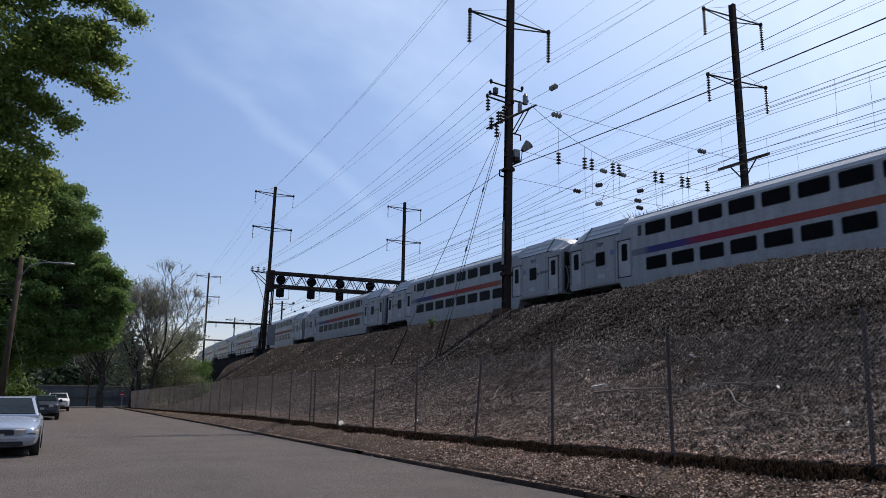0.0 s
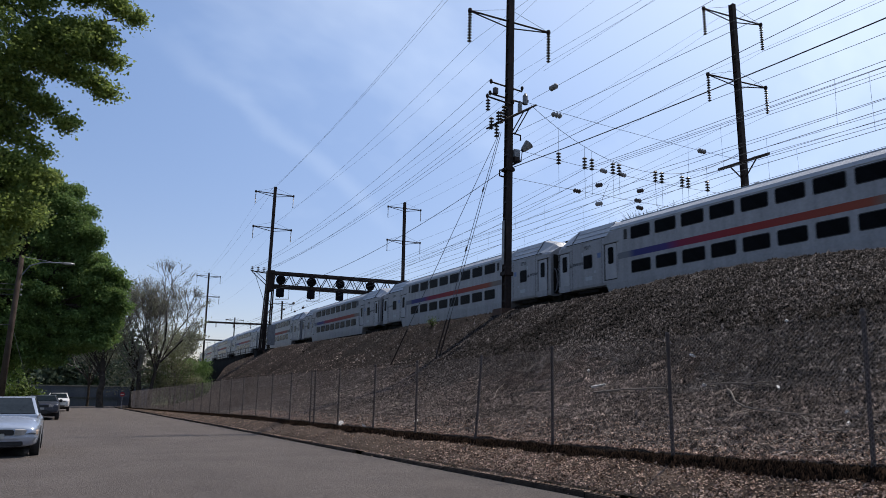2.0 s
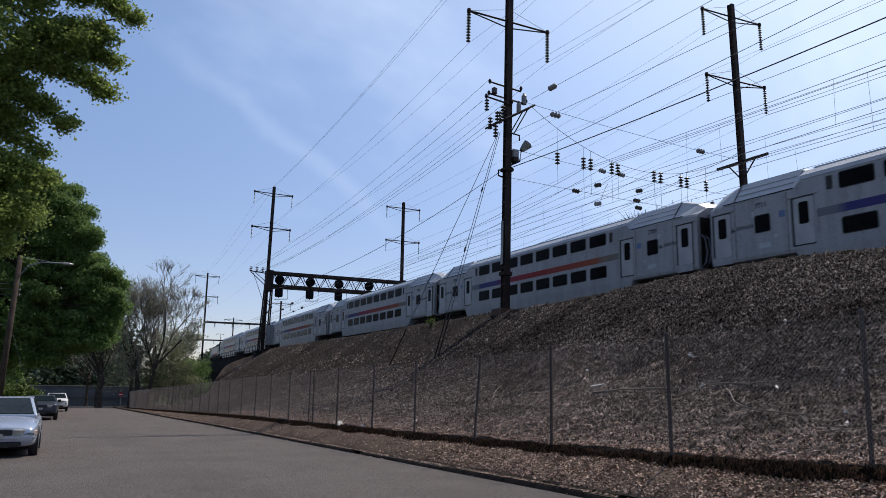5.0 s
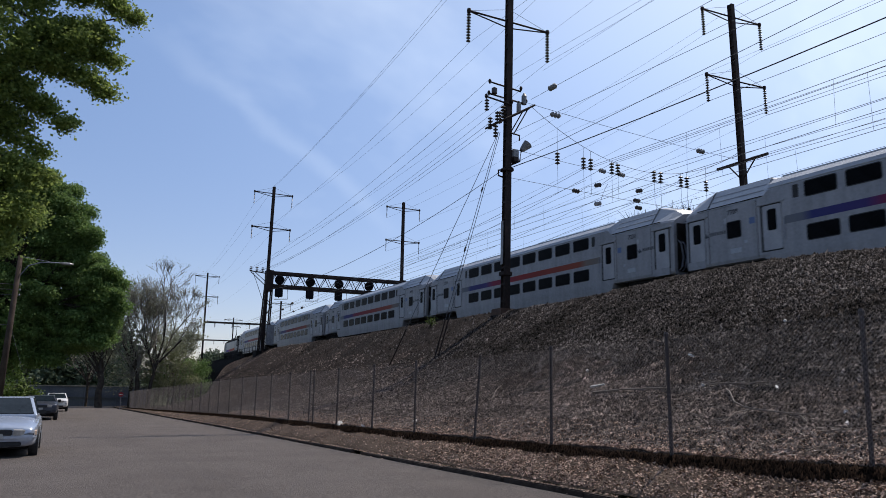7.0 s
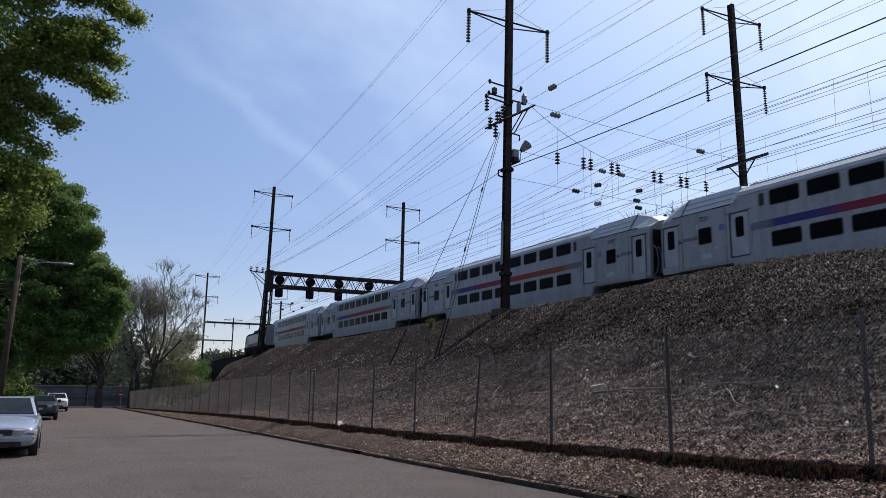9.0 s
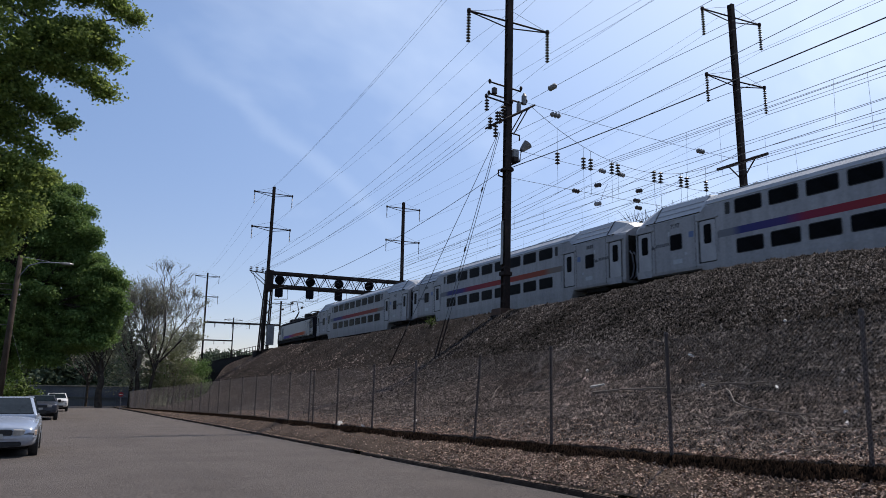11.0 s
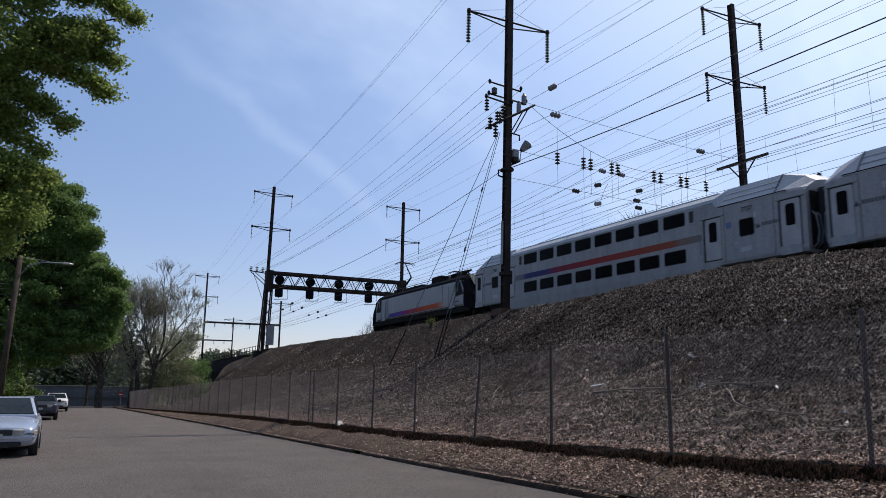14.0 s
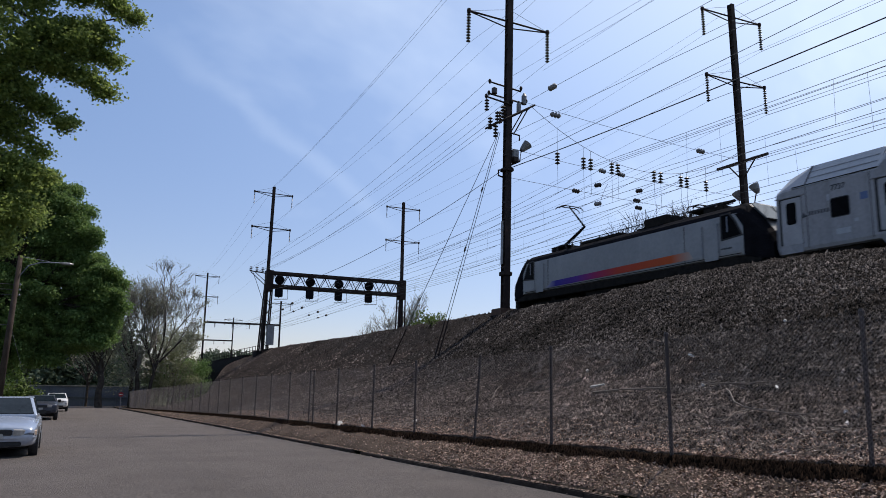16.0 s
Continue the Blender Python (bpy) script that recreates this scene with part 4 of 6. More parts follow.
# stays of the main mast, anchored in the bank
top = along(34.1, NEAR_N, 15.4)
for dx, anchor in ((-0.40, (16.68, 37.66)), (-0.40, (17.11, 33.18)), (-0.30, (17.25, 33.05))):
    foot = Vector((anchor[0], anchor[1], bank_h(anchor[0], anchor[1]) - 0.1))
    head = top + Vector((dx, 0, 0))
    grip = foot.lerp(head, 0.16)
    stay = tagged(new("stay_wire"), "steel stay wire from the mast to the bank", "stay wire", "stays of the mast")
    part("wire", tube(bmesh.new(), [head, grip], 0.016, 5), M_WIRE, stay)
    part("anchor_rod", tube(bmesh.new(), [grip, foot], 0.035, 6), M_STEEL, stay, "dark steel guard on the anchor rod")
for k in (0.45, 0.72):
    p = Vector((17.11, 33.18, bank_h(17.11, 33.18))).lerp(top + Vector((-0.4, 0, 0)), k)
    bobbin(p, top - Vector((17.11, 33.18, 3)), 0.06, 0.3)

# cross spans between the masts at the main station
cs_a, cs_b = along(34.1, -3.1, 17.35), along(34.1, 13.5, 17.2)
SPAN_X = (25.3, 27.17, 27.7, 29.28, 29.75, 32.62, 33.15, 34.85, 35.37, 37.05)


def span_z(x):
    k = (x - cs_a.x) / (cs_b.x - cs_a.x)
    return 17.3 - 4 * 2.65 * k * (1 - k)


wire(cs_a, cs_b, 2.65, 0.016, "sagging cross-span cable between two masts", "span_wire", 24)
wire(along(34.1, -3.3, 17.45), along(34.1, 13.6, 16.6), 0.15, 0.016, "cross-span cable between two masts", "span_wire")
wire(along(34.1, -4.6, 14.6), along(34.1, 13.6, 14.1), 0.25, 0.014, "steadying span wire between two masts", "span_wire")
wire(along(34.1, -4.6, 12.9), along(34.1, 13.6, 12.6), 0.1, 0.014, "steadying span wire between two masts", "span_wire")
for x, z in ((25.2, 17.05), (36.7, 16.75)):
    bobbin((x, 34.1, z), (1, 0, -0.03), 0.17, 0.75, M_GREYINS)
for x, z in ((28.2, 13.3), (26.62, 12.74), (31.37, 13.39), (31.2, 12.76), (31.33, 12.33)):
    bobbin((x, 34.1 + (z < 13) * 0.05, z), (1, 0, -0.05 if z < 12.8 else 0.25), 0.14, 0.55)
for x, z in ((28.56, 14.21), (30.02, 14.19), (28.17, 12.17)):
    bobbin((x, 34.1, z), (1, 0, -0.1 if z > 13 else 0.25), 0.14, 0.55, M_GREYINS)
# jumpers between the strain insulators
for a, b in (((28.5, 13.38), (30.9, 14.75)), ((31.6, 13.45), (33.8, 14.3)), ((28.4, 12.3), (29.0, 13.5)), ((26.9, 12.72), (28.0, 13.22))):
    wire((a[0], 34.15, a[1]), (b[0], 34.15, b[1]), -0.12, 0.012, "curved jumper wire between insulators", "jumper_wire", 8)
for x in SPAN_X:
    y = 34.1
    z = span_z(x)
    st = tagged(new("insulator_string"), "hanging string of brown insulator discs under a span cable", "insulator", "hanging insulators")
    bm = bmesh.new()
    insulator(bm, (x, y, 14.85), 0.75, 4, 0.16)
    part("discs", bm, M_INSUL, st)
    part("hanger", tube(bmesh.new(), [(x, y, z), (x, y, 14.83)], 0.012, 4), M_WIRE, st)
    part("drop_wire", tube(bmesh.new(), [(x, y, 14.1), (x + 0.02, y, 12.3 + (x % 1) * 0.5)], 0.010, 4), M_WIRE, st)

# catenary over the tracks
# messenger and contact wire beside the first track, their heights, and the sag
CATENARY = ((0.75, 0.7, 14.2, 12.0), (3.0, 3.1, 14.95, 12.15), (6.3, 6.4, 14.95, 12.1), (8.6, 8.8, 14.6, 12.1))
for mn, cn, zm, zc in CATENARY:
    for s0, s1, za, zb in ((-21.3, 34.1, zm, zm), (34.1, 89.5, zm, 12.9), (89.5, 152.75, 12.9, 12.9)):
        sag = 0.35 if s0 < 0 else 0.95
        wire(along(s0, mn, za), along(s1, mn, zb), sag, 0.014, "catenary messenger wire over the track")
        if mn < 5:
            wire(along(s0, mn, za - 0.75), along(s1, mn, zb - 0.1), 0.25, 0.011, "auxiliary catenary wire over the track")
        wire(along(s0, cn, zc), along(s1, cn, zc), 0.0, 0.014, "contact wire over the track")
        wire(along(s0, cn + 0.05, zc + 0.4), along(s1, cn + 0.05, zc + 0.4), 0.0, 0.011, "auxiliary contact wire over the track")
        for k in range(1, 7):
            f = k / 7
            za_k = za + (zb - za) * f - 4 * sag * f * (1 - f)
            a = along(s0, mn, 0).lerp(along(s1, mn, 0), f) + Vector((0, 0, za_k))
            b = along(s0, cn, 0).lerp(along(s1, cn, 0), f) + Vector((0, 0, zc))
            bm = tube(bmesh.new(), [a, b], 0.006, 4)
            tagged(part("dropper", bm, M_WIRE), "thin dropper between messenger and contact wire", "dropper wire", "catenary droppers")
# strain insulators in the wires beyond the signal bridge
for i, (mn, cn, zm, zc) in enumerate(CATENARY):
    f = 0.18 + 0.06 * i
    at = along(89.5, mn, 12.9).lerp(along(152.75, mn, 12.9), f)
    bobbin(at - Vector((0, 0, 4 * 0.95 * f * (1 - f))), (0.07, 1, -0.04), 0.17, 0.6)
    bobbin(along(89.5, cn, zc).lerp(along(152.75, cn, zc), f + 0.09), (0.07, 1, 0), 0.15, 0.5)
# feeder and signal wires on the masts
for n, z, za, zb, r, sag in ((-5.8, 18.3, 18.3, 15.2, 0.012, 0.9), (-3.75, 18.1, 18.1, 15.0, 0.012, 0.9), (-6.2, 17.0, 17.0, 14.8, 0.013, 1.0), (-5.3, 16.2, 16.2, 14.6, 0.014, 1.0),
                             (-5.6, 15.6, 15.6, 14.4, 0.012, 1.0)):
    wire(along(34.1, n, z), along(89.5, n - 1.0, zb), sag, r)
wire(along(-21.3, NEAR_N + 0.3, 13.72), along(34.1, NEAR_N + 0.3, 13.42), 0.72, 0.028, "thick lashed aerial cable between the masts", "aerial_cable")
wire(along(34.1, NEAR_N - 0.2, 13.2), along(89.5, NEAR_N, 12.6), 1.3, 0.022, "lashed aerial cable between the masts", "aerial_cable")
# lines from the main mast towards the next one behind the camera: offset, height here and there
for n, z, z2, r in ((-4.4, 18.75, 17.4, 0.009), (-2.2, 19.6, 20.9, 0.008), (-4.5, 15.35, 13.8, 0.013), (-4.3, 13.65, 15.1, 0.016), (-4.5, 19.5, 22.5, 0.006), (-4.5, 14.05, 12.8, 0.005)):
    wire(along(34.1, n, z), along(-21.3, n, z2), 0.05, r)
wire(along(34.1, -3.0, 17.70), along(-21.3, -3.0, 17.25), 0.05, 0.014)
bobbin(along(32.0, -3.0, 17.68), (0, -1, 0), 0.17, 0.7, M_GREYINS)
for n, z, z2 in ((14.6, 17.0, 14.8), (13.2, 16.9, 14.6), (14.2, 15.9, 13.8), (13.0, 19.2, 16.9)):
    if z > 16.5 and z < 18:
        wire(along(-21.3, n, z), along(34.1, n, z), 0.4, 0.013)
    wire(along(34.1, n, z), along(89.5, n - 1, z2), 0.8, 0.010)
# side bar and braces on the far mast
fb = tagged(new("bracket_arm"), "dark bracket arm with braces on the far mast", "bracket")
fb.matrix_basis = on_track(34.1, 13.85, 0)
bm = bmesh.new()
tube(bm, [(-0.25, -2.1, 16.5), (-0.25, 2.1, 16.5)], 0.10, 6)
part("beam", bm, M_STEEL, fb)
for k in (-1, 1):
    part("brace", tube(bmesh.new(), [(-0.25, k * 1.1, 16.45), (-0.25, k * 0.15, 15.4)], 0.05, 5), M_STEEL, fb)
for k in (-1.3, 0.6):
    fl = tagged(new("floodlight"), "grey floodlight turned upward on the far mast", "floodlight", "floodlights")
    fl.matrix_basis = on_track(34.1, 13.85, 0)
    bm = bmesh.new()
    lathe(bm, [(0.10, -0.3), (0.2, -0.15), (0.3, 0.15), (0.33, 0.32), (0.31, 0.34)], n=14)
    bmesh.ops.transform(bm, verts=bm.verts, matrix=pose(-0.2 + k * 0.3, k, 14.3, -20, -15, 0))
    part("reflector", bm, M_GREYINS, fl)
    part("stem", tube(bmesh.new(), [(-0.2 + k * 0.3, k, 14.0), (-0.1, k * 0.5, 13.3), (0, 0, 13.3)], 0.04, 5), M_STEEL, fl)

# ---------------- signal bridge ----------------
def signal_bridge():
    sb = tagged(new("signal_bridge"), "dark steel lattice signal bridge across the tracks", "signal bridge")
    sb.matrix_basis = on_track(89.5, 0, 0)
    x0, x1 = NEAR_N, 12.3
    for z, h in ((14.62, 0.34), (13.02, 0.40)):
        for y in (-0.55, 0.55):
            part("chord", box(bmesh.new(), x0, x1, y - 0.1, y + 0.1, z - h / 2, z + h / 2, 0.02), M_STEEL, sb)
    bars = 22
    for y in (-0.5, 0.5):
        for i in range(bars):
            a, b = x0 + (x1 - x0) * i / bars, x0 + (x1 - x0) * (i + 1) / bars
            up = i % 2 == 0
            part("lattice_bar", tube(bmesh.new(), [(a, y, 13.1 if up else 14.55), (b, y, 14.55 if up else 13.1)], 0.05, 5), M_STEEL, sb)
    part("walkway", box(bmesh.new(), x0, x1, -0.45, 0.45, 12.86, 12.92), M_STEEL, sb)
    for x in (x0, x1):
        bm = bmesh.new()
        for k in (-1, 1):
            for w in (-0.5, 0.5):
                tube(bm, [(x + w - (0.3 if x < 0 else 0.1), k * 0.45, 5.2), (x + w * 0.75, k * 0.45, 13.2)], 0.09, 5)
            for i in range(6):
                z = 5.5 + i * 1.25
                sgn = 1 if i % 2 else -1
                tube(bm, [(x - 0.45 * sgn, k * 0.45, z), (x + 0.45 * sgn, k * 0.45, z + 1.25)], 0.045, 4)
        part("leg", bm, M_STEEL, sb)
    for x in (x0, x1):
        part("gusset", box(bmesh.new(), x - 0.42, x + 0.42, -0.6, 0.6, 12.4, 14.9, 0.04), M_STEEL, sb)
    # outrigger with insulators beyond the near leg
    bm = bmesh.new()
    tube(bm, [(x0 - 2.3, 0, 14.7), (x0, 0, 14.5)], 0.07, 5)
    tube(bm, [(x0 - 2.2, 0, 14.6), (x0, 0, 12.7)], 0.05, 5)
    tube(bm, [(x0 - 1.7, 0, 14.6), (x0, 0, 13.2)], 0.04, 5)
    tube(bm, [(x0 - 1.9, 0, 14.5), (x0 - 0.6, 0, 11.2)], 0.03, 5)
    part("outrigger", bm, M_STEEL, sb)
    for x in (-2.2, -1.5, -0.8):
        bm = bmesh.new()
        insulator(bm, (x0 + x, 0, 15.25), 0.6, 3, 0.2)
        part("insulator", bm, M_INSUL, sb)
    # position-light signals
    for x in (24.95, 28.7, 32.3, 36.2):
        lx = x - along(89.5).x
        sg = part("signal_head", lathe(bmesh.new(), [(0.52, -0.12), (0.57, -0.08), (0.57, 0.08), (0.50, 0.1)], (lx, -0.78, 13.75), 20, "y"), M_BLACK, sb, "round black signal disc")
        for i in range(7):
            a = math.pi * 2 * i / 6
            cx, cz = (0, 0) if i == 6 else (0.37 * math.cos(a), 0.37 * math.sin(a))
            part("lamp_hood", lathe(bmesh.new(), [(0.11, -0.28), (0.13, 0), (0.10, 0.05)], (lx + cx, -0.9, 13.75 + cz), 8, "y"), M_BLACK, sg)
        part("lower_signal", box(bmesh.new(), lx - 0.48, lx + 0.45, -0.9, -0.55, 11.7, 12.75, 0.08), M_BLACK, sb)
        part("signal_stem", tube(bmesh.new(), [(lx, -0.65, 11.6), (lx, -0.65, 14.4)], 0.06, 6), M_STEEL, sb)
        bm = bmesh.new()
        tube(bm, [(lx + 0.55, -0.9, 12.9), (lx + 1.0, -0.9, 12.8), (lx + 1.0, -0.9, 11.5), (lx - 0.6, -0.9, 11.4)], 0.05, 5)
        part("ladder_cage", bm, M_STEEL, sb)
    part("cabinet", box(bmesh.new(), x0 - 0.1, x0 + 0.75, -0.95, -0.55, 6.0, 8.35, 0.04), M_GREYINS, sb, "grey steel relay cabinet")
    bm = bmesh.new()
    for dx in (-0.9, 0.1, 0.9):
        box(bm, x0 + dx - 0.35, x0 + dx + 0.35, -0.9, 0.9, 4.5, 5.5 + 0.2 * dx, 0.06)
    part("footing", bm, M_UNDER, sb)


signal_bridge()


def cross_beam(s, n0, n1, z, h=0.35):
    cb = tagged(new("gantry_beam"), "dark steel beam spanning the tracks between masts", "gantry beam", "gantry beams")
    cb.matrix_basis = on_track(s, 0, 0)
    part("beam", box(bmesh.new(), n0, n1, -0.15, 0.15, z - h / 2, z + h / 2, 0.03), M_STEEL, cb)
    for i in range(4):
        bm = bmesh.new()
        insulator(bm, (n0 + (n1 - n0) * (i + 0.6) / 4.4, 0, z - h / 2), 0.8, 4, 0.15)
        part("insulator", bm, M_INSUL, cb)


cross_beam(152.75, -4.75, 9.9, 13.2)
cross_beam(205.0, -4.75, 6.6, 12.5)

# ---------------- bridge beyond the embankment ----------------
br = tagged(new("railway_bridge"), "dark railway viaduct with a handrail beyond the embankment", "bridge")
bm = bmesh.new()
loft(bm, [[along(s, n, z) for n, z in ((-4.4, 3.2), (-4.4, 5.0), (-3.9, 5.05), (-3.9, 5.45), (15, 5.45), (15, 3.2))] for s in range(108, 262, 6)])
part("deck", bm, M_BLACKSTONE, br)
bm = bmesh.new()
loft(bm, [[along(s, n, z) for n, z in ((-4.2, -2.2), (-4.3, 4.8), (15, 4.8), (15, -2.2))] for s in range(103, 256, 6)])
part("retaining_wall", bm, M_BLACKSTONE, br, "black stone retaining wall")
for s in range(98, 140, 2):
    part("rail_post", tube(bmesh.new(), [along(s, -4.2, 4.2), along(s, -4.2, 6.3)], 0.04, 5), M_STEEL, br)
for z in (6.25, 5.75):
    part("handrail", tube(bmesh.new(), [along(s, -4.2, z) for s in range(98, 141, 6)], 0.035, 5), M_STEEL, br)
# ---------------- scattered pieces ----------------
rng = np.random.default_rng(7)


def many(name, verts, nv, faces_one, count, material, label="", kind="stuff", parent=None):
    """One mesh of many like pieces; verts holds them all, faces_one the faces of one."""
    me = bpy.data.meshes.new(name)
    f = np.asarray(faces_one)
    nf, k = f.shape
    idx = (f[None] + (np.arange(count) * nv)[:, None, None]).reshape(-1)
    me.vertices.add(count * nv)
    me.vertices.foreach_set("co", np.asarray(verts, dtype=np.float32).reshape(-1))
    me.loops.add(len(idx))
    me.loops.foreach_set("vertex_index", idx.astype(np.int32))
    me.polygons.add(count * nf)
    me.polygons.foreach_set("loop_start", np.arange(0, len(idx), k, dtype=np.int32))
    me.polygons.foreach_set("loop_total", np.full(count * nf, k, dtype=np.int32))
    me.update(calc_edges=True)
    me.materials.append(material)
    ob = new(name, me)
    if parent:
        ob.parent = parent
    return tagged(ob, label, kind=kind)


def stones(name, pts, size, material, label, flat=0.7):
    """Loose stones, their buried undersides left out."""
    base = np.array([(1, 0, -0.35), (-1, 0, -0.35), (0, 1, -0.35), (0, -1, -0.35), (0, 0, 1)], float)
    n = len(pts)
    v = base[None] * (0.65 + 0.7 * rng.random((n, 5, 1))) + rng.normal(0, 0.33, (n, 5, 3))
    v *= (np.asarray(size)[:, None, None]) * np.array([1, 1, flat])
    a = rng.random(n) * 6.28
    c, s = np.cos(a)[:, None], np.sin(a)[:, None]
    x, y = v[..., 0] * c - v[..., 1] * s, v[..., 0] * s + v[..., 1] * c
    v = np.stack([x, y, v[..., 2]], -1) + np.asarray(pts)[:, None]
    return many(name, v, 5, [(0, 2, 4), (2, 1, 4), (1, 3, 4), (3, 0, 4)], n, material, label)


def leaf_quads(pts, size, up=0.5, wide=0.74):
    n = len(pts)
    nrm = rng.normal(0, 1, (n, 3)) + np.array([0, 0, up * 2])
    nrm /= np.linalg.norm(nrm, axis=1)[:, None]
    a = np.cross(nrm, rng.normal(0, 1, (n, 3)))
    a /= np.linalg.norm(a, axis=1)[:, None]
    b = np.cross(nrm, a)
    L = (np.asarray(size) * (0.6 + 0.8 * rng.random(n)))[:, None]
    p = np.asarray(pts)
    return np.stack([p - a * L * 0.5, p + b * L * wide * 0.5 - nrm * L * 0.12, p + a * L * 0.5, p - b * L * wide * 0.5 - nrm * L * 0.12], 1)


def foliage(name, pts, size, material, parent, up=0.5):
    return many(name, leaf_quads(pts, size, up), 4, [(0, 1, 2), (0, 2, 3)], len(pts), material, kind="", parent=parent)


# stones of the bank: spilled grey ballast above, finer brown cinders below
ys = np.concatenate([3 + 32 * rng.random(150000), 35 + 76 * rng.random(50000), 3 + 20 * rng.random(90000)])
ks = rng.random(len(ys)) ** 0.8
sz = 0.014 + 0.030 * rng.random(len(ys)) ** 2.2 + 0.04 * (rng.random(len(ys)) > 0.993)
sz[150000:200000] *= 1.25
P, Q, ps, qs = [], [], [], []
for y, k, d in zip(ys, ks, sz):
    fx, ex = fence_x(y), along(y, EDGE_N).x
    x = fx + 0.12 + (ex - fx + 0.35) * k
    p = (x, y, bank_h(min(x, ex), y) + 0.005)
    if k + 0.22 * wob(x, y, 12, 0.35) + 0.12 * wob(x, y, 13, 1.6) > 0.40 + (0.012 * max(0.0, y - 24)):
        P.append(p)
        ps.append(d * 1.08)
    else:
        Q.append(p)
        qs.append(d * 0.95)
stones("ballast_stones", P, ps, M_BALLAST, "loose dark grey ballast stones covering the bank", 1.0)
stones("cinder_stones", Q, qs, M_STONE, "fine brown cinders and gravel on the lower bank", 1.0)

# leaf litter on the verge and at the foot of the bank
P = []
for y, k in zip(2 + 62 * rng.random(60000) ** 1.7, rng.random(60000)):
    a, b = kerb_x(y) + 0.15, fence_x(y) - 0.08
    x = a + (b - a) * k
    if rng.random() < (1.0 if y < 10 else max(0.10, 1.0 - (y - 10) / 9)) * (0.55 + 0.9 * (wob(x, y, 4, 0.7) > -0.1)):
        P.append((x, y, verge_h(x, y) + 0.012))
for y, k in zip(2 + 40 * rng.random(42000) ** 1.6, rng.random(42000) ** 2.6):
    x = fence_x(y) + 0.08 + (2.0 - 0.03 * y) * k
    P.append((x, y, bank_h(x, y) + 0.02))
many("leaf_litter", leaf_quads(P, 0.028 + 0.026 * rng.random(len(P)), 0.9), 4, [(0, 1, 2), (0, 2, 3)], len(P), M_LITTER, "dry brown leaves lying on the verge")
# leaves blown on to the kerb and into the gutter
P = []
for y in 3 + 60 * rng.random(9000) ** 1.6:
    if wob(0, y, 6, 0.7) + rng.normal(0, 0.6) > 0.1:
        x = kerb_x(y) + rng.normal(0.08, 0.07)
        P.append((x, y, road_z(y) + (0.09 if x > kerb_x(y) - 0.045 else 0.012)))
many("blown_leaves", leaf_quads(np.array(P), 0.03 + 0.03 * rng.random(len(P)), 1.4), 4, [(0, 1, 2), (0, 2, 3)], len(P), M_LITTER, "dry leaves blown along the kerb")
# dead grass and fine twigs over the cinders
P = []
for y, k in zip(3 + 42 * rng.random(36000) ** 1.3, 0.62 * rng.random(36000) ** 1.2):
    fx, ex = fence_x(y), along(y, EDGE_N).x
    x = fx + 0.2 + (ex - fx - 0.2) * k
    if wob(x, y, 5, 0.5) + rng.normal(0, 0.7) > -0.5:
        P.append((x, y, bank_h(x, y) + 0.03))
P = np.array(P)
many("dead_grass", leaf_quads(P, 0.035 + 0.09 * rng.random(len(P)) ** 2, 1.1, 0.16), 4, [(0, 1, 2), (0, 2, 3)], len(P), M_STRAW, "bleached dead grass scattered over the bank")
# short dry twigs
bm = bmesh.new()
rt = random.Random(77)
for i in range(260):
    y = 4 + 26 * rt.random() ** 1.2
    x = fence_x(y) + 0.4 + 6.5 * rt.random() ** 1.5
    a, ln = rt.uniform(0, 6.3), rt.uniform(0.15, 0.65)
    b = a + rt.uniform(-0.9, 0.9)
    q = [(x, y), (x + math.cos(a) * ln * 0.5, y + math.sin(a) * ln * 0.5), (x + math.cos(a) * ln * 0.5 + math.cos(b) * ln * 0.5, y + math.sin(a) * ln * 0.5 + math.sin(b) * ln * 0.5)]
    tube(bm, [(u, v, bank_h(max(u, fence_x(v) + 0.1), v) + 0.05) for u, v in q], [0.009, 0.007, 0.004], 3, False)
tagged(part("dry_twigs", bm, M_TWIG), "thin dry twigs strewn over the bank", kind="stuff")
# humus clumps under the fence, coloured near-black for the shade of the step
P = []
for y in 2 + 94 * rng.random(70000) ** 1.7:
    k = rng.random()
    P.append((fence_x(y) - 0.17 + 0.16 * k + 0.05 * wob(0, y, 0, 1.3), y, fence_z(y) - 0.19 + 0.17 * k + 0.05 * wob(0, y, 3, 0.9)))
stones("matted_leaves", P, 0.012 + 0.026 * rng.random(len(P)), M_STEPSHADE, "humus clumps coloured dark as the shade of the step under the fence", 1.4)


# ---------------- trees ----------------
def crown_points(ellipsoids, rnd):
    out = []
    for c, r, count in ellipsoids:
        for _ in range(count):
            d = Vector((rnd.gauss(0, 1), rnd.gauss(0, 1), rnd.gauss(0, 1))).normalized()
            k = rnd.uniform(0.25, 1.0) ** 0.45
            out.append(Vector(c) + Vector((d.x * r[0], d.y * r[1], d.z * r[2])) * k)
    return out


